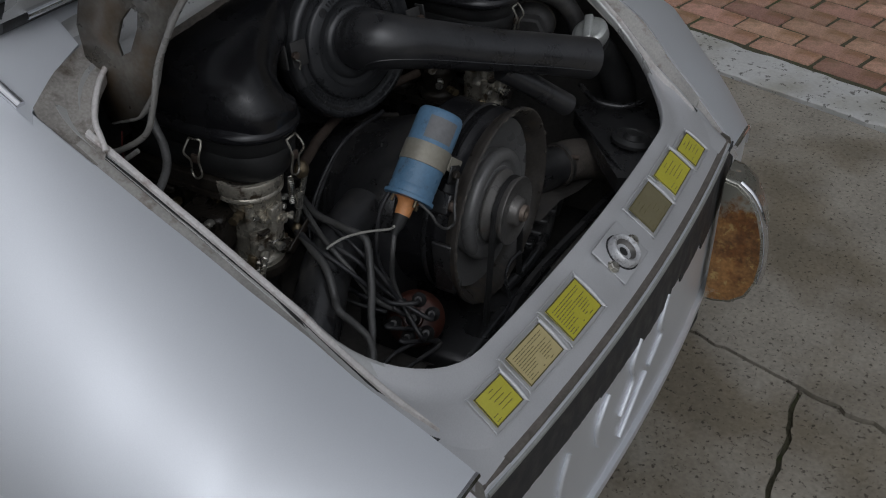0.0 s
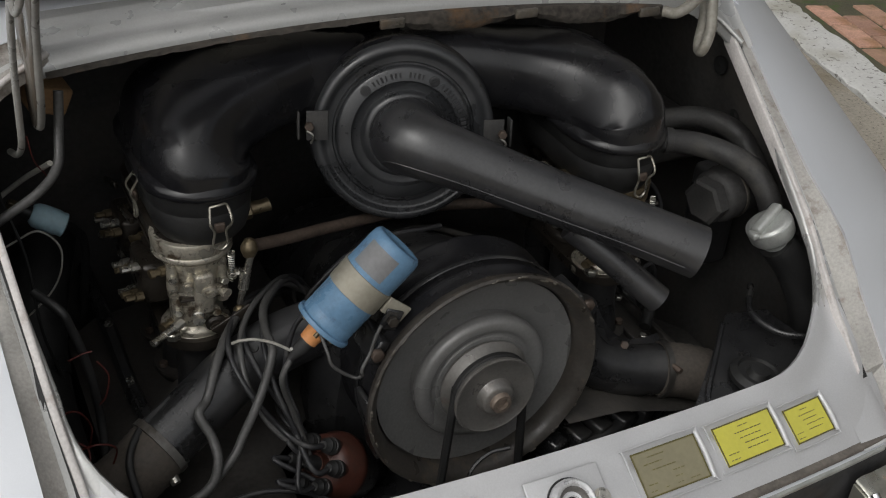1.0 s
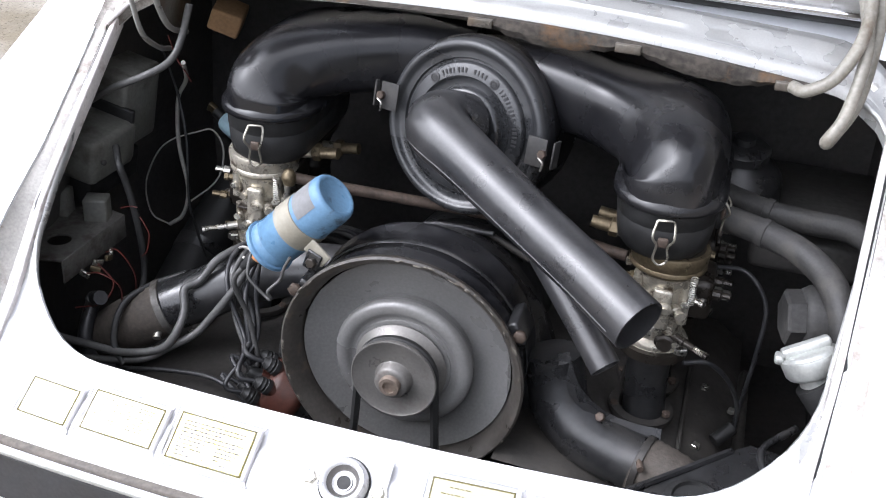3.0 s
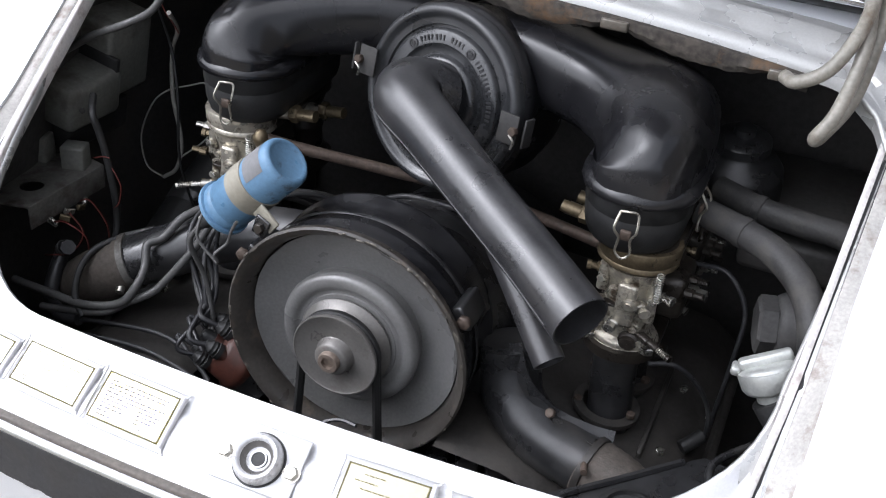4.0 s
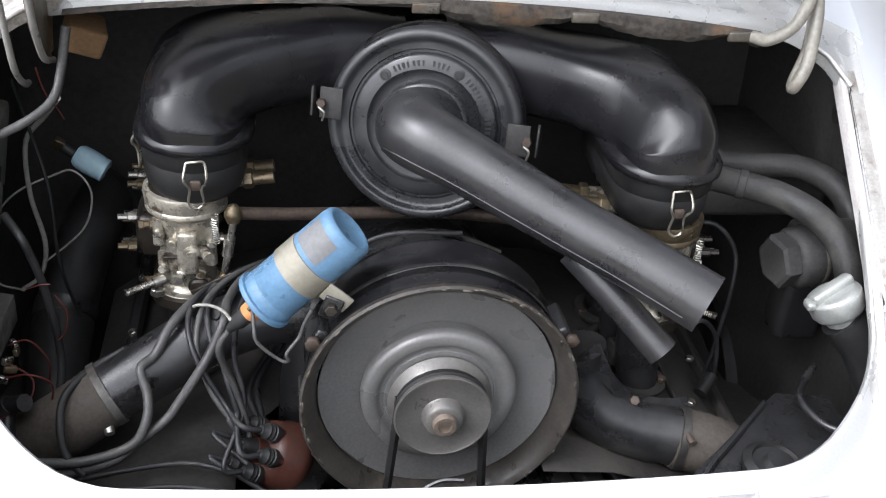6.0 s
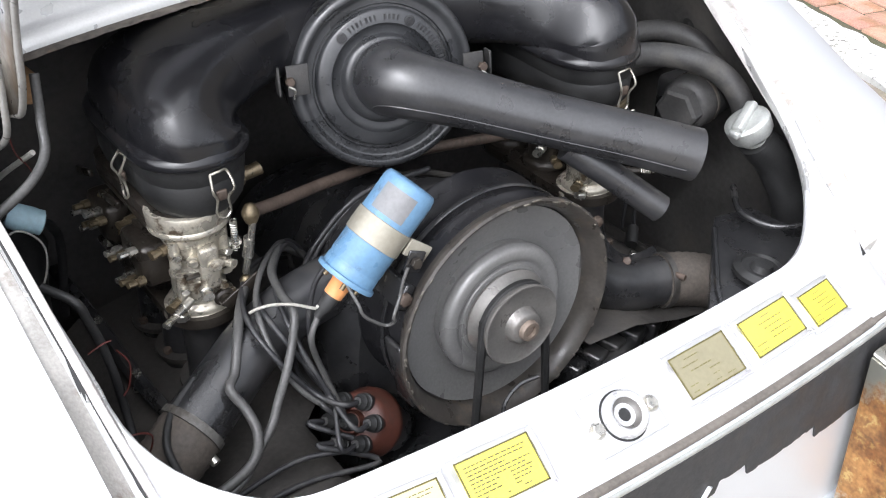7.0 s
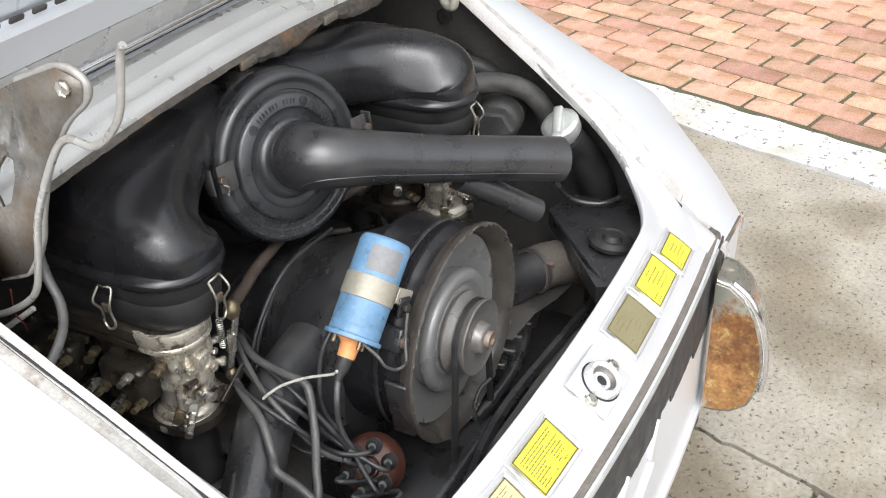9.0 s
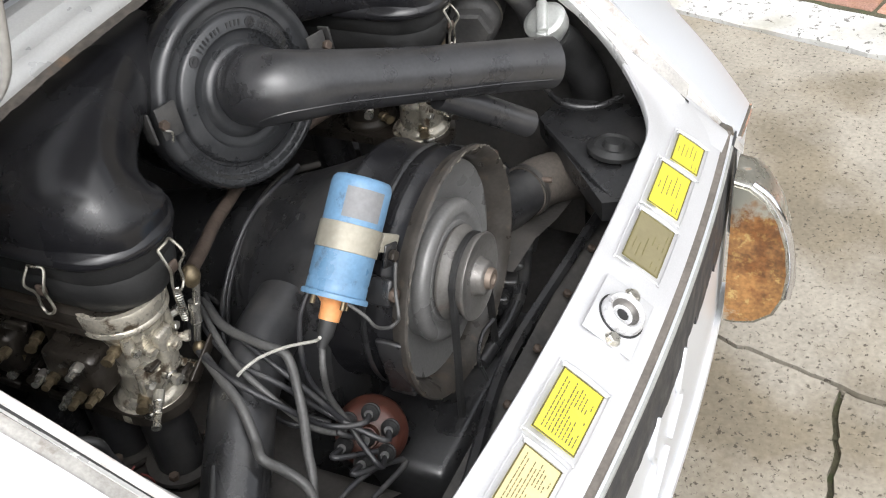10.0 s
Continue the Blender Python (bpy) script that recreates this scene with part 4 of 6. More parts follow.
part("hub_nut", lathe(B(), FC, Y, [(0.0127, 0.0), (0.0127, -0.006), (0.0115, -0.0085), (0.0075, -0.0085), (0.007, -0.004), (0.0, -0.004)], 24), M("rusty_nut", (0.20, 0.16, 0.13), 0.5, 0.5, 0.3, 60, 0.2, 200), fan, "rusty shaft nut", smooth=30)
# belt: two runs down to the crank pulley
crank = Vector((0.0, 0.022, 0.475))
loop = [FC + Vector((math.cos(radians(q)) * 0.0455, 0.0215, math.sin(radians(q)) * 0.0455)) for q in range(-5, 186, 10)]
loop += [crank + Vector((-0.058, 0.0, 0.02)), crank + Vector((-0.045, 0, -0.035)), crank + Vector((0, 0, -0.060)), crank + Vector((0.045, 0, -0.035)), crank + Vector((0.058, 0.0, 0.02)), loop[0]]
part("belt", sweep(B(), loop, 0.0052, 6, 3), RUBBER, fan, "black drive belt")
# clamping strap of the housing with its bolts, at both upper flanks
for a in (28, 152):
    p = FC + Vector((math.cos(radians(a)) * 0.146, 0.07, math.sin(radians(a)) * 0.146))
    bm = box(B(), p, (0.014, 0.05, 0.030), (0, -a, 0), 0.003)
    lug = part("strap_lug", bm, TIN, fan, "black strap lug")
    part("strap_bolt", hexnut(B(), p + Vector((math.cos(radians(a)) * 0.006, -0.026, math.sin(radians(a)) * 0.006)), (0, -1, 0), 0.008, 0.007), RUSTYROD, lug)
part("strap", lathe(B(), FC, Y, [(0.1400, 0.078), (0.1412, 0.080), (0.1412, 0.084), (0.1400, 0.086)], 96), TIN, fan, "thin clamping strap")
bm = box(B(), FC + Vector((-0.137, 0.050, -0.030)), (0.007, 0.032, 0.090), (0, -10, 0), 0.003)
part("side_flange", bm, TIN, fan, "black side flange of the drum")

# ---- shroud and engine under it ----
engine = thing("engine", "grimy black flat-six engine block with sheet-metal shrouds", "engine", (0, 0.3, 0.40))
rows = []
for y, rx, zt in ((0.130, 0.145, 0.862), (0.16, 0.168, 0.850), (0.20, 0.165, 0.827), (0.245, 0.142, 0.810), (0.285, 0.122, 0.797), (0.40, 0.120, 0.76), (0.52, 0.12, 0.72)):
    rows.append([(rx * math.cos(radians(a)), y, 0.62 + (zt - 0.62) * max(0.0, math.sin(radians(a))) ** 0.8) for a in range(0, 181, 9)] + [(-rx, y, 0.5), (rx, y, 0.5)])
part("fan_shroud", quads(B(), rows, cap0=True, cap1=True), TIN, engine, "black shroud behind the fan", smooth=50)
for s in (1, -1):
    rows = []
    for k in range(9):
        y = 0.02 + 0.48 * k / 8
        rows.append([(s * (0.12 if s > 0 or y > 0.16 else 0.215), y, 0.645 if s > 0 or y > 0.16 else 0.60), (s * (0.20 if s > 0 or y > 0.16 else 0.235), y, 0.64 if s > 0 or y > 0.16 else 0.615), (s * 0.28, y, 0.615), (s * 0.36, y, 0.60), (s * 0.40, y, 0.57), (s * 0.40, y, 0.50)])
    part("cylinder_cover", quads(B(), rows, closed=False), DUSTTIN, engine, "grimy dusty cylinder cover")
    for k in range(4):
        at = Vector((s * (0.350, 0.352, 0.392, 0.392)[k], (0.18, 0.312, 0.158, 0.30)[k], (0.603, 0.603, 0.582, 0.582)[k]))
        part("cover_bolt", hexnut(B(), at, (0, 0, 1), 0.006, 0.006), STEEL, engine, "bright bolt head", smooth=20)
part("tin_flange", sweep(B(), [(-0.352, 0.60, 0.622), (-0.350, 0.44, 0.622), (-0.350, 0.31, 0.622), (-0.342, 0.20, 0.620)], 0.010, 6, 4), TIN, engine, "folded sheet-metal edge")
for y in (0.437, 0.307):
    part("flange_bolt", hexnut(B(), (-0.350, y, 0.630), (-0.2, -0.1, 1), 0.006, 0.006), STEEL, engine, "bright bolt head", smooth=20)
part("cover_rib", box(B(), (0.329, 0.25, 0.608), (0.006, 0.19, 0.012), (0, 0, 0), 0.002), DUSTTIN, engine, "raised edge of the cover")
part("cover_ridge", box(B(), (0.405, 0.25, 0.572), (0.012, 0.32, 0.02), (0, 20, 0), 0.003), DUSTTIN, engine)
part("choke_bracket", box(B(), (0.262, 0.225, 0.655), (0.036, 0.026, 0.030), (0, 10, 15), 0.004), DUSTTIN, engine, "small dark casting")
bm = B()
box(bm, (0, 0.10, 0.50), (0.30, 0.20, 0.12), bev=0.015)
part("crankcase", bm, TIN, engine, "black crankcase end")
part("crank_pulley", lathe(B(), crank, Y, [(0.0, -0.008), (0.05, -0.008), (0.066, -0.006), (0.066, -0.002), (0.058, 0.003), (0.066, 0.010), (0.066, 0.014), (0.0, 0.014)], 48), TIN, engine, "dark crank pulley")
# rear tin rail along the panel, with small bolts
part("rear_rail", sweep(B(), [(-0.40, -0.062, 0.600), (-0.2, -0.045, 0.600), (0.0, -0.012, 0.600), (0.2, -0.018, 0.600), (0.40, -0.030, 0.600)], 0.008, 6), TIN, engine, "black sheet-metal rail")
bm = quads(B(), [[(-0.44 + 0.88 * j / 16, -0.09, 0.56) for j in range(17)], [(-0.44 + 0.88 * j / 16, -0.02, 0.592) for j in range(17)]], closed=False)
part("rear_tin", bm, BAYBLACK, engine, "black rear engine tin")
for x in (-0.05, 0.05, 0.16, 0.26):
    part("rail_bolt", hexnut(B(), (x, -0.035, 0.590), (0, -0.5, 1), 0.006, 0.006), RUSTYROD, engine)
rng = random.Random(3)
for k in range(7):
    x = 0.115 + 0.036 * k
    bm = box(B(), (x, 0.052 + 0.004 * k, 0.590), (0.026, 0.05 + rng.uniform(-0.01, 0.01), 0.035), (10, 0, 20), 0.004)
    part("heater_rib", bm, TIN, engine, "dark ribbed casting")
part("crank_pipe", sweep(B(), [(0.02, 0.028, 0.575), (0.10, 0.02, 0.585), (0.17, 0.03, 0.588), (0.25, 0.055, 0.59)], 0.010, 8), TIN, engine, "dull metal pipe")
part("wire_bracket", sweep(B(), [(-0.03, -0.004, 0.602), (-0.02, 0.01, 0.625), (0.005, 0.015, 0.64), (0.03, 0.01, 0.645)], 0.0025, 6), TIN, engine)
# round rubber mount on the right-hand corner
bm = B()
shelf = [(0.405, 0.088), (0.330, 0.022), (0.240, -0.058), (0.255, -0.092), (0.400, -0.100), (0.470, -0.050), (0.462, 0.075)]
quads(bm, [[(x, y, z + 0.05 * (x - 0.35)) for x, y in shelf] for z in (0.662, 0.688, 0.691)], cap0=True, cap1=True)
mount = part("mount_bracket", bm, TIN, engine, "black three-cornered engine mount shelf", smooth=30)
part("mount_ledge", sweep(B(), [(0.450, 0.100, 0.722), (0.415, 0.055, 0.716), (0.425, 0.010, 0.712), (0.458, -0.020, 0.716)], 0.0045, 8), TIN, mount, "folded ledge above the shelf")
part("mount_rubber", lathe(B(), (0.353, -0.038, 0.691), (0.1, -0.1, 1), [(0.036, 0), (0.036, 0.006), (0.028, 0.012), (0.026, 0.008), (0.016, 0.008), (0.012, 0.016), (0.0, 0.016)], 28), RUBBER, mount, "round rubber mount")
part("mount_edge", sweep(B(), [(0.385, 0.070, 0.694), (0.335, 0.020, 0.692), (0.285, -0.030, 0.690), (0.262, -0.060, 0.684)], 0.004, 6), TIN, mount)

# ---- air filter: canister, cap with snorkel, two plenum hoods ----
air = thing("air_filter_housing", "satin black air filter housing with a long intake snorkel", "air filter", (0, 0.35, 0.80))
AC = Vector((-0.004, 0.275, 0.940))
AN = Vector((0.257, 0.951, -0.17)).normalized()
part("canister", lathe(B(), AC, AN, [(0.112, 0.012), (0.115, 0.018), (0.115, 0.030), (0.111, 0.034), (0.109, 0.10), (0.10, 0.13), (0.06, 0.14), (0.0, 0.14)], 72), HOUSING, air, "black filter canister")
cap = part("cap", lathe(B(), AC, AN, [(0.112, 0.016), (0.1125, 0.004), (0.109, -0.003), (0.104, -0.0045), (0.100, -0.003), (0.098, 0.001), (0.094, 0.002), (0.088, 0.002), (0.0865, 0.005), (0.084, 0.005), (0.0825, -0.001), (0.080, -0.003), (0.066, -0.0045), (0.0645, -0.002), (0.062, 0.000), (0.054, 0.000), (0.052, -0.004), (0.049, -0.008), (0.045, -0.009), (0.0, -0.009)], 96), CAPBLACK, air, "moulded ribbed black plastic cap")
upv = (Vector((0, 0, 1)) - AN * AN.z).normalized()
rtv = AN.cross(upv).normalized() * 1.0
if rtv.x < 0:
    rtv = -rtv
rng = random.Random(7)
bm = B()
for a0, a1 in ((122, 108), (104, 92), (86, 70), (52, 22), (14, -6)):
    a = a0
    while a > a1:
        p = AC - AN * 0.0042 + (rtv * math.cos(radians(a)) + upv * math.sin(radians(a))) * 0.073
        mm = Matrix((rtv * math.cos(radians(a)) + upv * math.sin(radians(a)), (rtv * -math.sin(radians(a)) + upv * math.cos(radians(a))), -AN)).transposed().to_4x4()
        mm.translation = p
        box_m = mm @ Matrix.Diagonal((0.0065, rng.uniform(0.0018, 0.0035), 0.0012, 1))
        bmesh.ops.create_cube(bm, size=1.0, matrix=box_m)
        a -= 4.2
tagged(part("moulded_lettering", bm, HOUSINGWORN, cap, smooth=0), "small raised moulded marks", kind="stuff")
for a in (132, 62):
    p = AC - AN * 0.004 + (rtv * math.cos(radians(a)) + upv * math.sin(radians(a))) * 0.073
    part("moulded_emblem", lathe(B(), p, -AN, [(0.0065, 0), (0.0065, 0.0012), (0.0045, 0.0014), (0.0045, 0.0006), (0.003, 0.0006), (0.003, 0.0014), (0.0, 0.0014)], 16), HOUSINGWORN, cap, "raised round emblem")
SN = [(-0.002, 0.262, 0.945), (-0.022, 0.232, 0.958), (-0.012, 0.203, 0.958), (0.035, 0.170, 0.943), (0.12, 0.112, 0.914), (0.19, 0.064, 0.892), (0.261, 0.014, 0.868)]
snorkel = part("snorkel", sweep(B(), SN, [0.045, 0.0425, 0.0385, 0.0345, 0.0315, 0.031, 0.032], 28, 8, hollow=0.06), HOUSINGWORN, air, "long worn black intake snorkel")
line = spline([Vector(p) for p in SN], 6)
radii = [0.045, 0.0425, 0.0385, 0.0345, 0.0315, 0.031, 0.032]
seam = []
for k in range(5, len(line) - 1):
    run = (line[k + 1] - line[k - 1]).normalized()
    side = Vector((-0.45, -0.65, -0.25))
    side = (side - run * side.dot(run)).normalized()
    seam.append(line[k] + side * (float(np.interp(k / 6, range(7), radii)) + 0.0002))
part("seam", sweep(B(), seam[::2], 0.0009, 6, 3), HOUSINGWORN, snorkel, "moulded seam line")
for p, s in ((Vector((-0.118, 0.300, 0.957)), -1), (Vector((0.108, 0.236, 0.942)), 1)):
    m = Matrix((rtv, AN, upv)).transposed().to_4x4()
    m.translation = p
    bm = B()
    bmesh.ops.transform(box(bm, (-s * 0.010, -0.004, 0), (0.026, 0.003, 0.036), bev=0.001), matrix=m, verts=bm.verts)
    clip = part("cap_clip", bm, DUSTRUBBER, air, "folded black metal clip")
    bm = B()
    bmesh.ops.transform(box(bm, (s * 0.012, 0.004, 0), (0.003, 0.018, 0.034), bev=0.001), matrix=m, verts=bm.verts)
    part("clip_flange", bm, DUSTRUBBER, clip)
    part("clip_bolt", hexnut(B(), m @ Vector((0, -0.006, 0)), -AN, 0.0058, 0.007), RUSTYROD, clip, "rusty bolt head", smooth=20)
    part("clip_pin", sweep(B(), [m @ Vector((-0.003, -0.012, -0.004)), m @ Vector((0.004, -0.012, -0.010)), m @ Vector((0.002, -0.010, -0.020))], 0.0014, 6), STEEL, clip)


def stadium(cx, y0, y1, r, z, n=10):
    """A long rounded outline, straight along the car."""
    pts = [(cx + r * math.cos(radians(a)), y0 + r + r * math.sin(radians(a)), z) for a in np.linspace(180, 360, n + 1)]
    pts += [(cx + r * math.cos(radians(a)), y1 - r + r * math.sin(radians(a)), z) for a in np.linspace(0, 180, n + 1)]
    return [Vector(p) for p in pts]


def super_loop(c, u, v, a, b, n=32, e=2.6):
    out = []
    for k in range(n):
        t = 2 * math.pi * k / n
        ct, st = math.cos(t), math.sin(t)
        out.append(Vector(c) + Vector(u) * a * math.copysign(abs(ct) ** (2 / e), ct) + Vector(v) * b * math.copysign(abs(st) ** (2 / e), st))
    return out


LX, LY0, LY1 = -0.260, 0.208, 0.453
RX, RY0, RY1 = 0.262, 0.152, 0.397
CARBR = 0.059
for s, cx, y0, y1 in ((-1, LX, LY0, LY1), (1, RX, RY0, RY1)):
    # one moulding: flange over the three throats, then a bend into the canister
    mtl = HOUSING
    rim = [stadium(cx, y0 + CARBR - r, y1 - CARBR + r, r, z) for r, z in ((CARBR + 0.002, 0.929), (CARBR + 0.006, 0.931), (CARBR + 0.007, 0.935), (CARBR + 0.006, 0.941), (CARBR + 0.001, 0.944), (CARBR - 0.002, 0.947))]
    part("hood_flange", quads(B(), rim), mtl, air, "rolled flange of the hood", smooth=60)
    ym = (y0 + y1) / 2
    if s < 0:
        st = [(-0.260, ym, 0.940, 0, 0.1235, 0.060), (-0.2595, ym, 0.958, 4, 0.1225, 0.0605), (-0.254, ym + 0.002, 0.972, 22, 0.116, 0.058), (-0.237, ym + 0.008, 0.981, 46, 0.104, 0.053), (-0.214, ym + 0.018, 0.985, 63, 0.092, 0.050), (-0.183, ym + 0.026, 0.988, 78, 0.080, 0.048), (-0.147, ym + 0.036, 0.990, 88, 0.070, 0.047), (-0.105, ym + 0.046, 0.990, 92, 0.062, 0.049), (-0.065, ym + 0.055, 0.982, 94, 0.058, 0.054), (-0.025, ym + 0.060, 0.972, 94, 0.054, 0.060)]
    else:
        st = [(0.262, ym, 0.940, 0, 0.1235, 0.060), (0.2615, ym, 0.957, 3, 0.1225, 0.0605), (0.258, ym, 0.972, 16, 0.1195, 0.059), (0.248, ym + 0.002, 0.980, 36, 0.113, 0.055), (0.229, ym + 0.012, 0.982, 57, 0.100, 0.051), (0.203, ym + 0.042, 0.980, 74, 0.076, 0.048), (0.165, ym + 0.066, 0.979, 86, 0.066, 0.048), (0.118, ym + 0.082, 0.983, 92, 0.064, 0.050), (0.070, ym + 0.096, 0.982, 94, 0.062, 0.054), (0.03, ym + 0.11, 0.978, 94, 0.060, 0.060)]
    line_c = spline([Vector(q[:3]) for q in st], 4)
    rest = [np.interp(np.linspace(0, len(st) - 1, len(line_c)), range(len(st)), [q[k] for q in st]) for k in (3, 4, 5)]
    rows = []
    for c, turn, hy, hz in zip(line_c, *rest):
        across = Vector((math.cos(radians(turn)), 0, s * math.sin(radians(turn)))) * -s
        rows.append(super_loop(c, (0, 1, 0), across, hy, hz, 56, 3.0))
    part("plenum_hood", quads(B(), rows, cap0=True, cap1=True), mtl, air, "glossy black moulded intake hood", smooth=70)


# folded rim of the shroud and a small hole in its top
part("shroud_rim", sweep(B(), [(0.10, 0.268, 0.775), (0.03, 0.272, 0.801), (-0.035, 0.280, 0.786), (-0.090, 0.286, 0.742), (-0.118, 0.290, 0.690), (-0.128, 0.292, 0.630)], 0.0045, 8), DUSTTIN, engine, "dusty folded edge of the shroud")
part("shroud_hole", lathe(B(), (-0.057, 0.194, 0.8165), (-0.25, -0.1, 1), [(0.0055, 0), (0.0055, 0.0022), (0.0, 0.0022)], 14), RUBBER, engine, "small dark hole")

# ---- carburettors ----
def carburettor(s, cx, y0, y1, label):
    th = thing("carburettor", label, "carburettor", (cx, (y0 + y1) / 2, 0.66), "carburettors")
    size = Matrix.Translation((cx + s * 0.0125, y0 + 0.058, 0.868)) @ Matrix.Diagonal((1.15, 1.08, 0.90, 1)) @ Matrix.Translation((-cx, -y0 - 0.050, -0.868))

    def cast(name, bm, material, parent, label="", smooth=50):
        bmesh.ops.transform(bm, matrix=size, verts=bm.verts)
        return part(name, bm, material, parent, label, smooth)

    part("intake_boot", quads(B(), [stadium(cx, y0 + d, y1 - d, CARBR - d, z) for d, z in ((0.0, 0.932), (0.0005, 0.911), (0.0022, 0.9095), (0.0022, 0.908), (0.0015, 0.9065), (0.003, 0.888), (0.006, 0.876), (0.011, 0.869), (0.014, 0.866))], cap1=True), RUBBER, th, "black boot between hood and carburettor", smooth=50)
    cast("top_flange", quads(B(), [stadium(cx, y0 + 0.012 + d, y1 - 0.012 - d, 0.039 - d, z) for d, z in ((0.004, 0.868), (0.0, 0.866), (0.0, 0.850), (0.003, 0.847), (0.0, 0.845), (0.0, 0.838), (0.006, 0.834), (0.010, 0.832))], cap0=True, cap1=True), CARBDARK, th, "dark alloy top flange", smooth=35)
    cast("front_collar", lathe(B(), (cx, y0 + 0.050, 0.832), (0, 0, 1), [(0.030, -0.004), (0.0365, 0.004), (0.0405, 0.008), (0.0405, 0.012), (0.0392, 0.014), (0.0405, 0.017), (0.0415, 0.032), (0.0405, 0.035), (0.036, 0.036)], 36), CARB if s < 0 else BRASS, th, "stained alloy collar")
    rng = random.Random(40 + s)
    for k in range(3):
        yc = y0 + 0.047 + k * (y1 - y0 - 0.094) / 2
        # pale alloy on the front throat, the darker alloy on the two behind
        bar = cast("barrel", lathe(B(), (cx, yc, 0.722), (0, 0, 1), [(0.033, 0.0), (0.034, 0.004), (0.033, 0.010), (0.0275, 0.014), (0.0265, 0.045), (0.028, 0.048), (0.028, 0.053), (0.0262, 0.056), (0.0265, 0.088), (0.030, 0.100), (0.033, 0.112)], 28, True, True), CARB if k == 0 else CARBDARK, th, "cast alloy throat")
        for j in range(5):
            a = radians((-150, -100, -60, -170, -20)[j] if k == 0 else rng.uniform(-200, 20))
            z = (0.742, 0.760, 0.790, 0.815, 0.800)[j]
            d = Vector((math.cos(a), math.sin(a), 0))
            at = Vector((cx, yc, z)) + d * 0.028
            cast("jet_screw", lathe(B(), at, d, [(0.0065, 0.0), (0.0065, 0.008), (0.0045, 0.009), (0.0045, 0.014), (0.006, 0.0145), (0.006, 0.019), (0.0, 0.019)], 10), (BRASS, STEEL, CARB)[j % 3], bar, "brass and steel screw", smooth=30)
    # bolted lugs and bosses on the front throat
    for dx, z0, z1 in ((-0.023, 0.742, 0.782), (0.024, 0.765, 0.832), (-0.026, 0.795, 0.832)):
        lug = cast("casting_lug", cyl(B(), (cx + dx, y0 + 0.030, z0), (cx + dx, y0 + 0.030, z1), 0.0062, 0.0056), CARB, th, "cast lug")
        cast("lug_nut", hexnut(B(), (cx + dx, y0 + 0.0245, (z0 + z1) / 2), (dx * 10, -1, 0.1), 0.0048, 0.006), STEEL, lug, smooth=20)
    for dx, z, h in ((-0.012, 0.802, 0.010), (0.012, 0.758, 0.012), (0.020, 0.742, 0.014), (-0.004, 0.772, 0.006)):
        boss = cast("casting_boss", lathe(B(), (cx + dx, y0 + 0.024, z), (dx * 12, -1, 0), [(0.0062, 0), (0.0062, h * 0.5), (0.0042, h * 0.55), (0.0042, h), (0.0, h)], 12), CARB, th, smooth=30)
    cast("stamped_shelf", box(B(), (cx, y0 + 0.022, 0.7815), (0.044, 0.010, 0.004), bev=0.001), CARBDARK, th)
    # float chambers on the outer flank
    for k in range(2):
        yc = y0 + 0.085 + k * 0.10
        bowl = cast("float_bowl", box(B(), (cx + s * 0.034, yc, 0.785), (0.036, 0.062, 0.060), (0, 0, 0), 0.008), CARBDARK, th, "dark cast float bowl")
        for j in range(6):
            at = Vector((cx + s * 0.052, yc - 0.03 + 0.012 * j, 0.755 + 0.06 * rng.random()))
            cast("bowl_screw", lathe(B(), at, (s, -0.2, 0.1), [(0.006, 0), (0.006, 0.008), (0.004, 0.009), (0.004, 0.018), (0.0, 0.018)], 8), STEEL if j % 2 else (BRASS if s < 0 else CARBDARK), bowl, smooth=30)
    # fittings of the two further throats, as on the front one
    for k in (1, 2):
        yc = y0 + 0.047 + k * (y1 - y0 - 0.094) / 2
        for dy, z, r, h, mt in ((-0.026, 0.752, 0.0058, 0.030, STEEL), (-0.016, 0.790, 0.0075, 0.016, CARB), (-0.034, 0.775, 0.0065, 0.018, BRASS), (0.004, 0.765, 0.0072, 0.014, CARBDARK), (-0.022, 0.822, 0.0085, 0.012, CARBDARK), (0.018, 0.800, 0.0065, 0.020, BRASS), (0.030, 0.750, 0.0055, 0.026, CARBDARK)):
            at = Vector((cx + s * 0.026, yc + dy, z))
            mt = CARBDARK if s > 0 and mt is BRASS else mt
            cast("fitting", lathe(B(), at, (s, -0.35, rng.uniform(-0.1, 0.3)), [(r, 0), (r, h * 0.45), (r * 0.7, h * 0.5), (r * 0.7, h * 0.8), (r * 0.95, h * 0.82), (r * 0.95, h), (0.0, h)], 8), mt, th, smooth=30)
        for dy, z in ((-0.010, 0.735), (0.022, 0.835)):
            cast("linkage_bit", box(B(), (cx + s * 0.046, yc + dy, z), (0.005, 0.034, 0.010), (rng.uniform(-30, 30), 0, rng.uniform(-20, 20)), 0.0015), CARBDARK, th)
    # fuel unions on the inner flank
    for k in range(2):
        at = Vector((cx - s * 0.030, y0 + 0.065 + 0.075 * k, 0.862 - 0.030 * k))
        un = cast("fuel_union", cyl(B(), at, at + Vector((-s * 0.028, 0, 0.004)), 0.010, 0.009), CARB, th, "oily fuel union")
        cast("union_nut", hexnut(B(), at + Vector((-s * 0.026, 0, 0.004)), (-s, 0, 0.1), 0.0125, 0.010), BRASS, un, smooth=20)
        cast("union_stub", cyl(B(), at + Vector((-s * 0.036, 0, 0.005)), at + Vector((-s * 0.056, 0, 0.008)), 0.0085), BRASS, un)
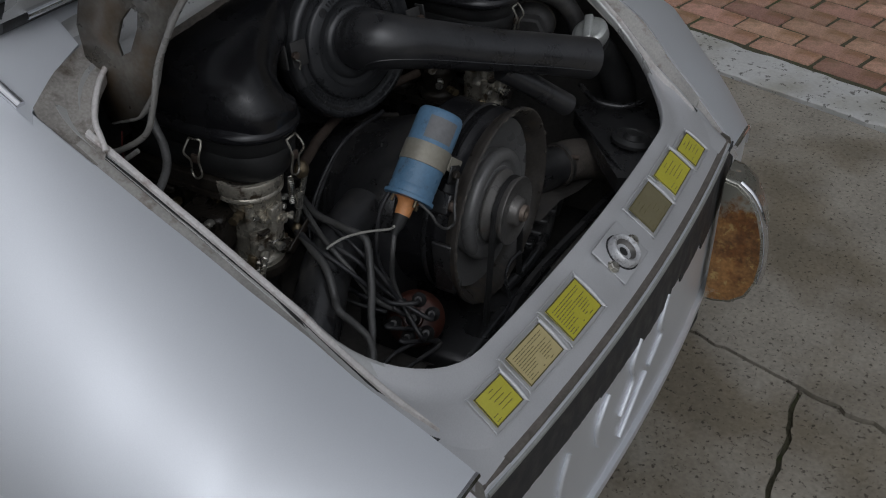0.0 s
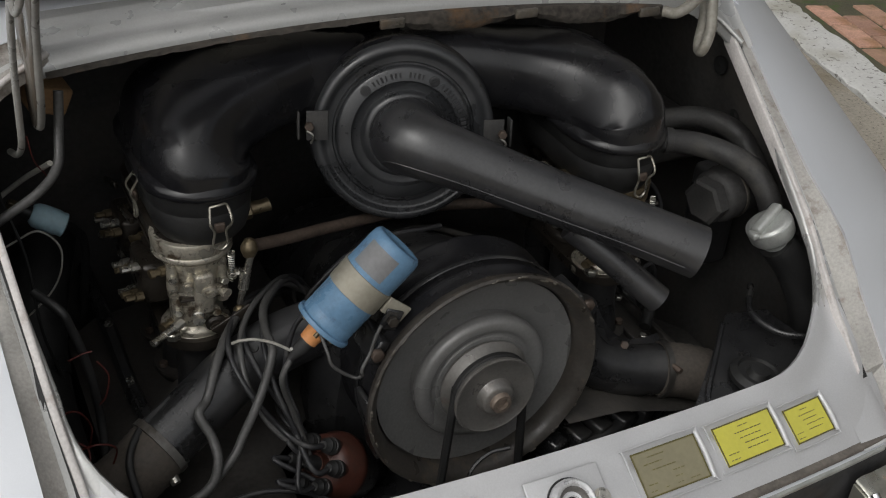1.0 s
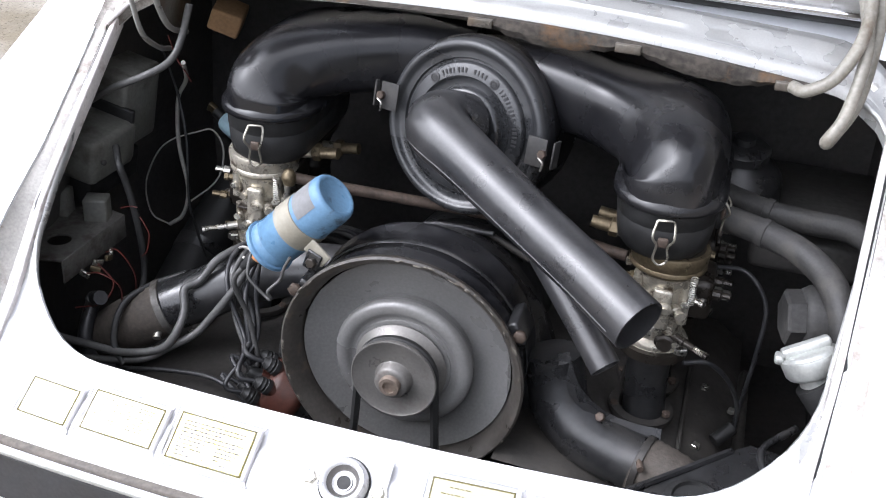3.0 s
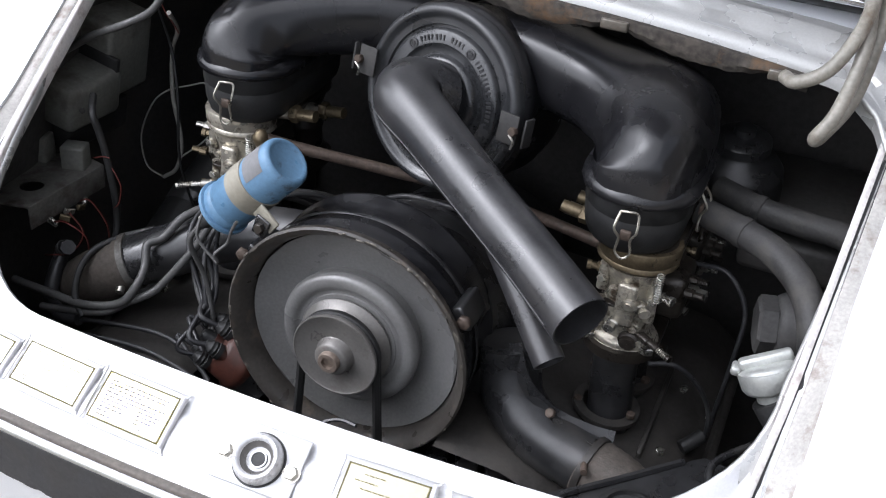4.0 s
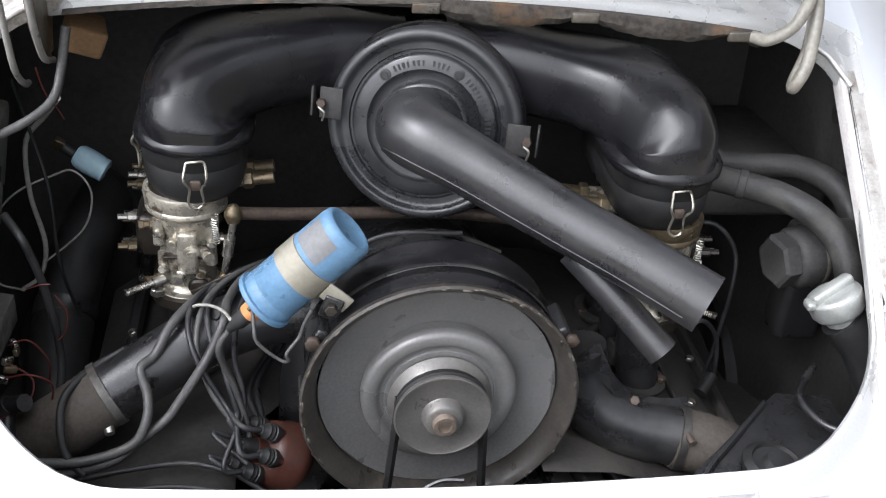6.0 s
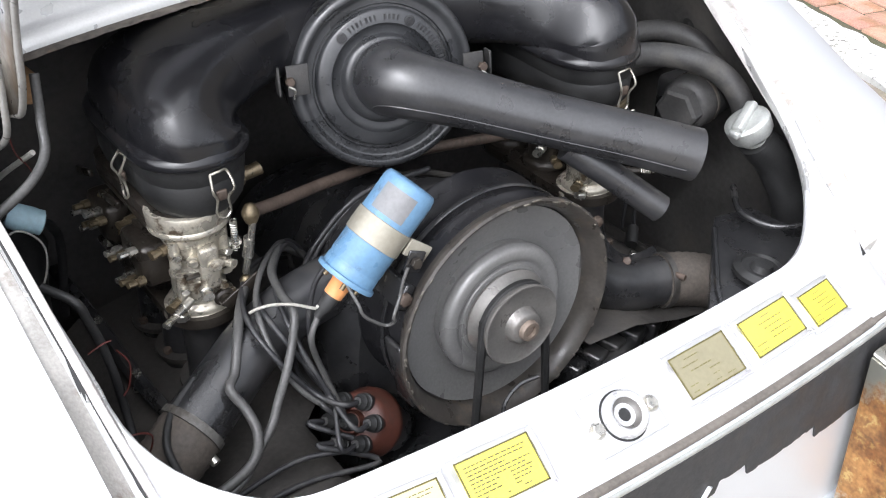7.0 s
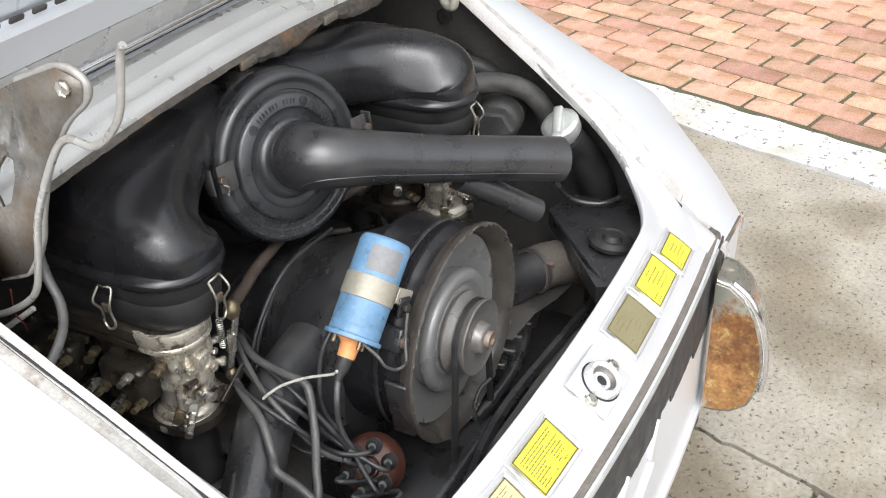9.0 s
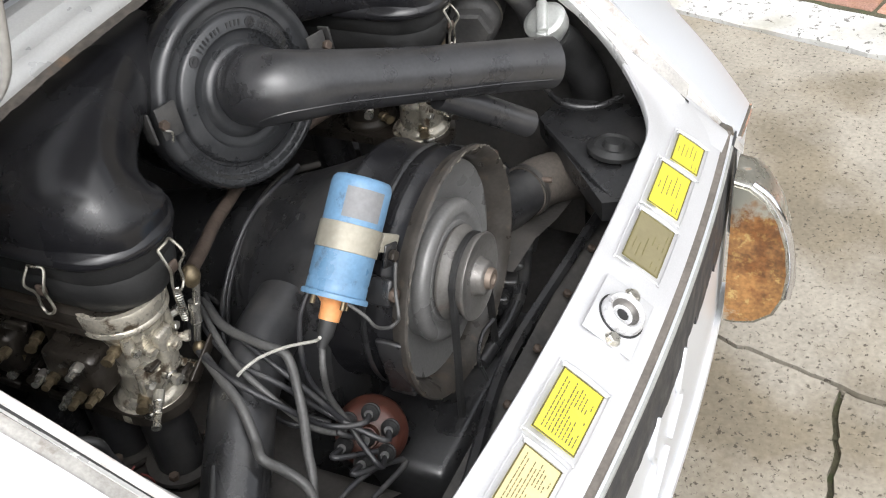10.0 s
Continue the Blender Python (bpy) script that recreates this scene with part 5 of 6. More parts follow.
    # idle screw, throttle spindle, base flange
    at = Vector((cx + s * 0.022, y0 + 0.016, 0.752))
    far = at + Vector((s * 0.034, -0.022, -0.004))
    idle = cast("idle_screw", lathe(B(), at, far - at, [(0.0055, 0), (0.0055, 0.012), (0.0042, 0.013), (0.0042, 0.024), (0.0028, 0.025), (0.0028, 0.038), (0.0045, 0.039), (0.0045, 0.042), (0.0, 0.042)], 12), STEEL if s < 0 else CARBDARK, th, "idle screw with a spring", smooth=30)
    iu, iv, ia = frame_of(far - at)
    cast("idle_spring", sweep(B(), [at + ia * (0.025 + 0.013 * q / 24) + (iu * math.cos(q * 1.6) + iv * math.sin(q * 1.6)) * 0.0036 for q in range(25)], 0.0008, 5, 2), CLIPWIRE, idle)
    cast("spindle", lathe(B(), (cx + 0.012, y0 + 0.016, 0.742), (0, -1, 0), [(0.011, 0), (0.011, 0.004), (0.008, 0.006), (0.008, 0.012), (0.0, 0.012)], 16), CARBDARK, th, "throttle spindle end")
    if s < 0:
        cast("throttle_lever", box(B(), (cx + 0.028, y0 + 0.002, 0.752), (0.05, 0.003, 0.014), (0, -35, 0), 0.001), CARBDARK, th, "throttle lever")
    cast("front_web", box(B(), (cx + 0.002, y0 + 0.017, 0.79), (0.020, 0.012, 0.06), bev=0.004), CARB, th)
    cast("front_boss", lathe(B(), (cx + 0.006, y0 + 0.014, 0.795), (0, -1, 0), [(0.008, 0), (0.008, 0.006), (0.0045, 0.007), (0.0045, 0.010), (0.0, 0.010)], 12), CARB, th)
    cast("return_spring", sweep(B(), [(cx + 0.030 + 0.0034 * math.cos(q * 1.6), y0 + 0.012 + 0.0034 * math.sin(q * 1.6), 0.848 - 0.042 * q / 50) for q in range(51)], 0.0009, 5, 2), STEEL, th, "thin coil spring")
    cast("base_flange", quads(B(), [stadium(cx, y0 + 0.006, y1 - 0.006, 0.038, z) for z in (0.708, 0.722)], cap0=True, cap1=True), CARBDARK, th, "dark base flange", smooth=35)
    cast("front_foot", lathe(B(), (cx, y0 + 0.050, 0.706), (0, 0, 1), [(0.037, 0.0), (0.0385, 0.003), (0.0385, 0.013), (0.035, 0.018), (0.031, 0.019)], 32), CARB, th, "cast alloy foot")
    for dx in (-0.030, 0.030):
        cast("base_nut", hexnut(B(), (cx + dx, y0 + 0.024, 0.722), (0, 0, 1), 0.008, 0.010), STEEL, th, smooth=20)
    for k in range(3):
        yc = y0 + 0.047 + k * (y1 - y0 - 0.094) / 2
        part("manifold", sweep(B(), [(cx + s * 0.012, yc + 0.008, 0.726), (cx + s * 0.012, yc + 0.008, 0.68), (cx + s * 0.016, yc, 0.63), (cx + s * 0.02, yc, 0.59)], 0.027, 16), TIN, th, "dusty black intake manifold")
        mf = part("manifold_flange", lathe(B(), (cx + s * 0.012, yc, 0.628), (s * 0.1, 0, 1), [(0.030, 0), (0.041, 0.001), (0.042, 0.004), (0.041, 0.008), (0.030, 0.009)], 28), DUSTTIN, th, "dusty manifold flange")
        for q in (-1, 1):
            part("flange_nut", hexnut(B(), (cx + s * 0.012 + q * 0.033, yc - 0.012, 0.636), (0, 0, 1), 0.0058, 0.006), RUSTYROD, mf, smooth=20)
    # wire spring clips of the boot
    for at, d in ((Vector((cx + 0.004, y0 - 0.003, 0.905)), Vector((0, -1, 0))), (Vector((cx + s * CARBR + s * 0.003, y0 + 0.095, 0.905)), Vector((s, 0, 0))), (Vector((cx - s * 0.030 + s * 0.0, y0 + 0.008, 0.905)), Vector((-s * 0.5, -0.8, 0)))):
        if d.x * s < 0:
            continue
        side = d.cross(Vector((0, 0, 1))).normalized()
        loop = [at + (q - at) * 0.8 for q in (at + side * 0.012 + Vector((0, 0, 0.024)), at + side * 0.015 + d * 0.012 + Vector((0, 0, 0.004)), at + side * 0.008 + d * 0.006 + Vector((0, 0, -0.012)), at + side * 0.010 + d * 0.004 + Vector((0, 0, -0.034)), at + d * 0.006 + Vector((0, 0, -0.042)), at - side * 0.010 + d * 0.004 + Vector((0, 0, -0.034)), at - side * 0.008 + d * 0.006 + Vector((0, 0, -0.012)), at - side * 0.015 + d * 0.012 + Vector((0, 0, 0.004)), at - side * 0.012 + Vector((0, 0, 0.024)), at + d * 0.003 + Vector((0, 0, 0.027)), at + side * 0.012 + Vector((0, 0, 0.024)))]
        wc = part("spring_clip", sweep(B(), loop, 0.0015, 6, 5), CLIPWIRE, th, "bent wire spring clip")
        part("clip_hook", box(B(), at + d * 0.003 + Vector((0, 0, -0.006)), (0.012 if abs(d.y) > 0.5 else 0.005, 0.005 if abs(d.y) > 0.5 else 0.012, 0.012), bev=0.002), RUSTYROD, wc)
    return th


carburettor(-1, LX, LY0, LY1, "stained triple-throat carburettor beside the fan drum")
carburettor(1, RX, RY0, RY1, "oily triple-throat carburettor beside the oil filler")

# throttle linkage across the engine
linkage = thing("throttle_linkage", "rusty throttle cross rod with a ball-jointed link", "linkage", (-0.2, 0.24, 0.78))
part("cross_rod", sweep(B(), [(-0.214, 0.226, 0.852), (-0.16, 0.250, 0.838), (-0.08, 0.285, 0.820), (0.06, 0.32, 0.80), (0.22, 0.30, 0.79)], 0.0075, 10), RUSTYROD, linkage, "long rusty rod")
lathe_at = Vector((-0.218, 0.221, 0.853))
part("ball_joint", lathe(B(), lathe_at - Vector((0, 0, 0.012)), (0, 0, 1), [(0.0, 0.0), (0.007, 0.002), (0.010, 0.010), (0.010, 0.015), (0.006, 0.023), (0.0, 0.025)], 16), BRASS, linkage, "brown ball joint")
part("drop_link", cyl(B(), lathe_at + Vector((0, -0.004, -0.008)), (-0.229, 0.227, 0.776), 0.0042), STEEL, linkage, "thin threaded link")
part("link_sleeve", cyl(B(), (-0.2222, 0.2225, 0.823), (-0.2256, 0.2245, 0.798), 0.0065), STEEL, linkage)
part("lower_joint", lathe(B(), (-0.230, 0.226, 0.758), (0, 0, 1), [(0.0, 0), (0.007, 0.003), (0.008, 0.009), (0.004, 0.015), (0.0, 0.016)], 14), BRASS, linkage)

# ---- ignition coil ----
coil = thing("ignition_coil", "blue ignition coil with a grey clamp band and orange tower", "ignition coil", (-0.16, 0.07, 0.80))
CT = Vector((-0.098, 0.077, 0.919))
CA = Vector((0.70, -0.02, 0.71)).normalized()
CBASE = CT - CA * 0.118
can = part("can", lathe(B(), CBASE, CA, [(0.0295, 0.0), (0.0305, 0.002), (0.0305, 0.012), (0.0298, 0.013), (0.0298, 0.0145), (0.0305, 0.016), (0.0305, 0.108), (0.0295, 0.114), (0.027, 0.1175), (0.0245, 0.118), (0.022, 0.1165), (0.021, 0.1155), (0.0, 0.1155)], 48, True), COILBLUE, coil, "scuffed blue coil can")
part("base_rim", lathe(B(), CBASE, CA, [(0.028, -0.004), (0.0335, -0.004), (0.0340, -0.0015), (0.0335, 0.001), (0.030, 0.002)], 48, True), COILBLUE, coil, "rolled lower rim")
part("band", lathe(B(), CBASE, CA, [(0.0307, 0.043), (0.0318, 0.0435), (0.0318, 0.070), (0.0307, 0.0705)], 48), COILBAND, coil, "dull grey clamp band")
cu, cv, _ = frame_of(CA)
# faded label: a curved patch on the can
toward = Vector((-0.75, -0.6, 0.1))
ang0 = math.atan2(toward.dot(cv), toward.dot(cu))
rows = [[CBASE + CA * (0.076 + 0.030 * i) + (cu * math.cos(ang0 + a) + cv * math.sin(ang0 + a)) * 0.0309 for a in np.linspace(-0.75, 0.55, 12)] for i in range(2)]
part("paper_label", quads(B(), rows, closed=False), COILLABEL, can, "faded grey label")
tower = part("tower", lathe(B(), CBASE, -CA, [(0.020, 0.003), (0.015, 0.006), (0.0115, 0.010), (0.0105, 0.026), (0.0, 0.026)], 24), COPPER, coil, "orange insulating tower")
part("lead_boot", lathe(B(), CBASE - CA * 0.024, -CA, [(0.0085, -0.004), (0.0092, 0.0), (0.0085, 0.016), (0.006, 0.022), (0.0045, 0.030)], 18, True, True), RUBBER, coil, "black lead boot")
for a in (0.6, 2.6, 4.4):
    p = CBASE - CA * 0.004 + (cu * math.cos(a) + cv * math.sin(a)) * 0.020
    part("terminal", cyl(B(), p, p - CA * 0.009, 0.0026, n=8), BRASS, coil, "brass terminal")
# bracket from band to fan drum
cb = Vector((-0.116, 0.046, 0.843))
part("bracket", box(B(), CBASE + CA * 0.057 + Vector((0.030, -0.026, -0.022)), (0.030, 0.004, 0.020), (0, 38, -8), 0.0015), COILBAND, coil, "flat grey mounting tab")
part("bracket_plate", box(B(), cb + Vector((0, 0.004, 0)), (0.020, 0.004, 0.026), (0, 20, -10), 0.002), TIN, coil, "black mounting plate")
part("bracket_bolt", hexnut(B(), cb + Vector((0, 0.002, 0)), (-0.1, -1, 0.1), 0.0065, 0.006), CARBDARK, coil, smooth=20)

# ---- distributor ----
dist = thing("distributor", "brown-red distributor cap with black rubber lead boots", "distributor", (-0.14, 0.10, 0.50))
DC, DA = Vector((-0.163, 0.080, 0.622)), Vector((-0.72, -0.32, 0.61)).normalized()
part("dist_body", lathe(B(), DC - DA * 0.09, DA, [(0.018, 0), (0.02, 0.04), (0.036, 0.05), (0.038, 0.086)], 28, True, True), TIN, dist, "black distributor body")
dcap = part("dist_cap", lathe(B(), DC, DA, [(0.039, -0.010), (0.041, -0.006), (0.041, 0.004), (0.038, 0.008), (0.036, 0.026), (0.030, 0.033), (0.014, 0.035), (0.012, 0.045), (0.0, 0.045)], 36, True), DISTRED, dist, "brown-red moulded cap")
du, dv, _ = frame_of(DA)
tips = []
for k in range(6):
    a = 2 * math.pi * k / 6 + 0.3
    p = DC + DA * 0.024 + (du * math.cos(a) + dv * math.sin(a)) * 0.027
    q = p + DA * 0.026
    tips.append(q)
    part("lead_tower", cyl(B(), p, p + DA * 0.012, 0.009, 0.008), DISTRED, dcap)
    part("lead_boot", lathe(B(), p + DA * 0.010, DA, [(0.0102, 0), (0.0105, 0.006), (0.0088, 0.007), (0.0100, 0.010), (0.0085, 0.012), (0.0092, 0.015), (0.0065, 0.018), (0.0050, 0.022)], 16, True, True), RUBBER, dist, "ribbed black rubber boot")
centre = DC + DA * 0.045
part("lead_boot", lathe(B(), DC + DA * 0.040, DA, [(0.010, 0), (0.0105, 0.006), (0.0088, 0.008), (0.0095, 0.014), (0.006, 0.020)], 16, True, True), RUBBER, dist, "ribbed black rubber boot")

# ---- ignition leads and looms ----
LEADS = "ignition leads"
lead_end = CBASE - CA * 0.052
cable("ignition_lead", [lead_end, lead_end + Vector((-0.012, -0.004, -0.025)), (-0.215, 0.085, 0.72), (-0.20, 0.075, 0.665), DC + DA * 0.058], 0.0035, LEADGREY, "grey coil lead to the distributor", group=LEADS)
ASIDE = ((-0.215, 0.222, 0.770), (-0.180, 0.262, 0.766), (-0.135, 0.300, 0.745), (-0.10, 0.312, 0.69))
for k, way in enumerate((((-0.215, 0.100, 0.700), (-0.240, 0.122, 0.752), (-0.243, 0.170, 0.772), *ASIDE), ((-0.225, 0.090, 0.690), (-0.258, 0.114, 0.742), (-0.264, 0.160, 0.768), (-0.235, 0.225, 0.765), (-0.192, 0.270, 0.755), (-0.14, 0.305, 0.72)), ((-0.205, 0.070, 0.665), (-0.228, 0.105, 0.742), (-0.224, 0.160, 0.776), (-0.195, 0.222, 0.775), (-0.15, 0.275, 0.76), (-0.11, 0.29, 0.70)), ((-0.19, 0.04, 0.63), (-0.27, 0.06, 0.635), (-0.39, 0.045, 0.625), (-0.44, 0.04, 0.60)), ((-0.18, 0.03, 0.61), (-0.28, 0.04, 0.62), (-0.40, 0.03, 0.615), (-0.44, 0.04, 0.60)))):
    cable("ignition_lead", [tips[k], tips[k] + DA * 0.02 + Vector((-0.01, 0, 0)), *way], 0.0033, WIRE, "grey-black ignition lead with rubber boots", group=LEADS)
cable("ignition_lead", [tips[5], tips[5] + DA * 0.02 + Vector((-0.01, 0, 0)), (-0.205, 0.085, 0.690), (-0.215, 0.108, 0.745), lead_end + Vector((0.012, 0.030, 0.012)), CBASE + CA * 0.004 + Vector((-0.006, 0.024, 0.006))], 0.0030, WIRE, "thin dark lead from coil to distributor", group=LEADS)
for off_ in (0.010, 0.020):
    cable("ignition_lead", [(0.05, 0.262, 0.806), (-0.035 - off_ * 0.5, 0.272, 0.788 + off_ * 0.4), (-0.092 - off_, 0.276, 0.745), (-0.128 - off_, 0.268, 0.695), (-0.155 - off_, 0.235, 0.662), (-0.182 - off_, 0.17, 0.668 - off_), (-0.186, 0.115, 0.655 - off_)], 0.0036, WIRE, "grey-black lead along the shroud's edge", group=LEADS)
# taped looms and leads that fall from the coil's base over the duct
cable("wiring_sleeve", [(-0.12, 0.30, 0.72), (-0.165, 0.265, 0.765), (-0.205, 0.210, 0.778), (-0.222, 0.155, 0.785), (-0.224, 0.125, 0.783), (-0.229, 0.114, 0.774), (-0.239, 0.105, 0.752), (-0.254, 0.094, 0.728), (-0.272, 0.084, 0.702), (-0.286, 0.074, 0.685), (-0.314, 0.060, 0.668), (-0.349, 0.045, 0.650), (-0.44, 0.045, 0.628)], 0.0052, LEADGREY, "thick taped grey sleeve below the coil", "cable")
cable("wiring_loom", [(-0.16, 0.295, 0.73), (-0.205, 0.260, 0.755), (-0.252, 0.195, 0.765), (-0.282, 0.145, 0.760), (-0.300, 0.121, 0.735), (-0.314, 0.106, 0.728), (-0.306, 0.088, 0.708), (-0.306, 0.066, 0.690), (-0.322, 0.052, 0.668), (-0.372, 0.044, 0.655), (-0.43, 0.05, 0.650), (-0.49, 0.055, 0.648)], 0.0056, LEADGREY, "grey wiring loom bent over the duct", "cable")
cable("ignition_lead", [(-0.13, 0.310, 0.70), (-0.150, 0.290, 0.755), (-0.208, 0.225, 0.778), (-0.246, 0.170, 0.774), (-0.256, 0.128, 0.752), (-0.250, 0.112, 0.726), (-0.238, 0.098, 0.697), (-0.215, 0.082, 0.672), tips[2] + DA * 0.004], 0.0036, LEADGREY, "grey lead across the duct to the distributor", group=LEADS)
cable("wiring_loom", [(-0.335, 0.150, 0.722), (-0.370, 0.130, 0.710), (-0.392, 0.100, 0.700), (-0.395, 0.072, 0.685), (-0.388, 0.050, 0.660), (-0.37, 0.04, 0.64)], 0.0045, RUBBER, "black cable bent over the brown hose", "cable")
cable("wiring_loom", [(-0.435, 0.10, 0.69), (-0.458, 0.115, 0.668), (-0.452, 0.08, 0.635), (-0.42, 0.05, 0.625), (-0.38, 0.045, 0.63)], 0.010, WIRE, "thick bent grey conduit at the bay's corner", "cable")
cable("bare_wire", [lead_end + Vector((0.0, 0.0, 0.012)), (-0.216, 0.088, 0.802), (-0.225, 0.118, 0.793), (-0.239, 0.141, 0.785), (-0.253, 0.152, 0.779), (-0.260, 0.158, 0.773)], 0.0018, GREYWIRE, "pale bare wire from the coil", "wire")
cable("coil_wire", [CBASE - CA * 0.004 + Vector((-0.010, -0.022, 0.008)), (-0.192, 0.040, 0.826), (-0.188, 0.034, 0.812), (-0.166, 0.033, 0.792), (-0.158, 0.026, 0.797), (-0.160, 0.023, 0.808), (-0.148, 0.030, 0.822), (-0.143, 0.031, 0.838), (-0.136, 0.032, 0.853)], 0.0019, LEADGREY, "kinked wire from the coil to its bracket", "wire")

# ---- hoses and ducts ----
heat_r = thing("heater_duct", "black elbow duct with a brown hose and steel clamp", "duct", (0.25, 0.08, 0.60), "heater ducts")
part("elbow", sweep(B(), [(0.165, 0.115, 0.745), (0.172, 0.112, 0.715), (0.185, 0.100, 0.680), (0.220, 0.083, 0.658), (0.262, 0.072, 0.650), (0.292, 0.066, 0.648)], [0.034, 0.035, 0.036, 0.035, 0.034, 0.034], 24), TIN, heat_r, "black sheet-metal elbow")
part("hose", sweep(B(), [(0.284, 0.068, 0.648), (0.33, 0.055, 0.640), (0.385, 0.030, 0.620), (0.43, 0.01, 0.585), (0.455, 0.0, 0.53)], 0.0355, 24, 10, ribs=0.0012), BROWNHOSE, heat_r, "ribbed brown hose")
hc = part("clamp", lathe(B(), (0.286, 0.067, 0.648), (0.011, -0.003, -0.001), [(0.036, 0), (0.0378, 0.0006), (0.0378, 0.0085), (0.036, 0.009)], 32), DUSTTIN, heat_r, "dull steel hose clamp")
part("clamp_screw", cyl(B(), (0.286, 0.045, 0.672), (0.290, 0.028, 0.672), 0.004), RUSTYROD, hc)
heat_l = thing("heater_duct", "black duct with a brown hose and bright clamp", "duct", (-0.35, 0.1, 0.58), "heater ducts")
part("elbow", sweep(B(), [(-0.125, 0.185, 0.752), (-0.19, 0.180, 0.744), (-0.25, 0.168, 0.726), (-0.30, 0.148, 0.704), (-0.358, 0.124, 0.678)], 0.035, 24), TIN, heat_l, "black sheet-metal duct")
part("hose", sweep(B(), [(-0.350, 0.1275, 0.682), (-0.385, 0.115, 0.660), (-0.42, 0.118, 0.632), (-0.45, 0.13, 0.60), (-0.47, 0.15, 0.55)], 0.0362, 24, 10, ribs=0.0012), BROWNHOSE, heat_l, "ribbed brown hose")
for p, d in (((-0.236, 0.155, 0.7625), (-0.35, -0.45, 0.8)), ((-0.335, 0.115, 0.7095), (-0.3, -0.55, 0.75))):
    part("duct_hole", lathe(B(), p, d, [(0.0055, -0.002), (0.0055, 0.0015), (0.0, 0.0015)], 14), RUBBER, heat_l, "small dark hole")
hc = part("clamp", lathe(B(), (-0.350, 0.1275, 0.682), (-0.87, -0.36, -0.40), [(0.0362, 0), (0.0385, 0.0006), (0.0385, 0.0095), (0.0362, 0.010)], 32), PLATEGREY, heat_l, "dull steel hose clamp")
part("clamp_screw", cyl(B(), (-0.352, 0.100, 0.664), (-0.348, 0.086, 0.656), 0.0055), STEEL, hc)
bm = sweep(B(), [(0.140, 0.108, 0.876), (0.172, 0.082, 0.849), (0.203, 0.058, 0.821), (0.233, 0.034, 0.794)], 0.0175, 18, 6, hollow=0.1)
tagged(part("breather_pipe", bm, HOUSINGWORN), "short worn black pipe under the snorkel", "pipe")
line = spline([(0.178, 0.095, 0.76), (0.200, 0.083, 0.720), (0.235, 0.085, 0.690), (0.275, 0.092, 0.676), (0.305, 0.098, 0.672)], 5)
rows = []
for k, p in enumerate(line):
    run = (line[min(k + 1, len(line) - 1)] - line[max(k - 1, 0)]).normalized()
    wide = run.cross(Vector((-0.3, -0.7, 0.6))).normalized() * 0.0075
    up = wide.cross(run).normalized() * 0.0012
    rows.append([p - wide - up, p + wide - up, p + wide + up, p - wide + up])
strap = tagged(part("support_strap", quads(B(), rows, cap0=True, cap1=True), TIN, smooth=30), "worn flat metal strap over the elbow duct", "bracket")
part("strap_screw", hexnut(B(), line[10] + Vector((-0.001, -0.003, 0.001)), (-0.3, -0.7, 0.6), 0.006, 0.006), RUSTYROD, strap, smooth=20)
# ---- oil filler, filter and hoses on the right ----
filler = thing("oil_filler", "silver oil filler cap on a dark filler neck", "oil filler", (0.445, 0.09, 0.60))
OC, OA = Vector((0.445, 0.085, 0.820)), Vector((-0.46, 0.20, 0.86)).normalized()
part("neck", sweep(B(), [(0.530, 0.045, 0.60), (0.522, 0.050, 0.69), (0.492, 0.070, 0.760), OC - OA * 0.02], [0.030, 0.029, 0.027, 0.025], 24), RUBBER, filler, "dark filler neck")
ocap = part("filler_cap", lathe(B(), OC, OA, [(0.018, -0.022), (0.018, -0.012), (0.0275, -0.010), (0.0300, -0.006), (0.0312, 0.010), (0.0306, 0.0125), (0.028, 0.0135), (0.0275, 0.0145), (0.022, 0.017), (0.0, 0.0175)], 40, True), OILCAP, filler, "cast silver cap")
grip = B()
box(grip, (0, 0, 0.020), (0.054, 0.016, 0.012), bev=0.004)
gd = Vector((0.80, 0.30, 0.40)).normalized()
gd = (gd - OA * gd.dot(OA)).normalized()
gm = Matrix((gd, OA.cross(gd), OA)).transposed().to_4x4()
gm.translation = OC
bmesh.ops.transform(grip, matrix=gm, verts=grip.verts)
part("grip", grip, OILCAP, ocap, "raised grip bar")
part("lug", box(B(), OC + Vector((-0.034, -0.004, 0.002)), (0.010, 0.016, 0.010), bev=0.003), OILCAP, ocap)
filt = thing("oil_filter", "dusty black oil filter canister with a hexagon end", "oil filter", (0.44, 0.20, 0.70))
FA = Vector((-1.0, -0.22, -0.06)).normalized()
part("canister", lathe(B(), Vector((0.474, 0.205, 0.812)), FA, [(0.036, -0.05), (0.038, -0.04), (0.038, 0.03), (0.034, 0.038), (0.030, 0.040), (0.0, 0.040)], 32, True), DUSTRUBBER, filt, "dusty black canister")
part("hex_end", hexnut(B(), Vector((0.474, 0.205, 0.812)) + FA * 0.038, FA, 0.033, 0.022), DUSTRUBBER, filt, "hexagon end", smooth=20)
part("filter_band", lathe(B(), Vector((0.474, 0.205, 0.812)), FA, [(0.0385, 0.004), (0.0395, 0.005), (0.0395, 0.010), (0.0385, 0.011)], 32), HINGE, filt, "pale band")
part("filter_bracket", box(B(), (0.50, 0.26, 0.74), (0.06, 0.05, 0.16), bev=0.01), TIN, filt)
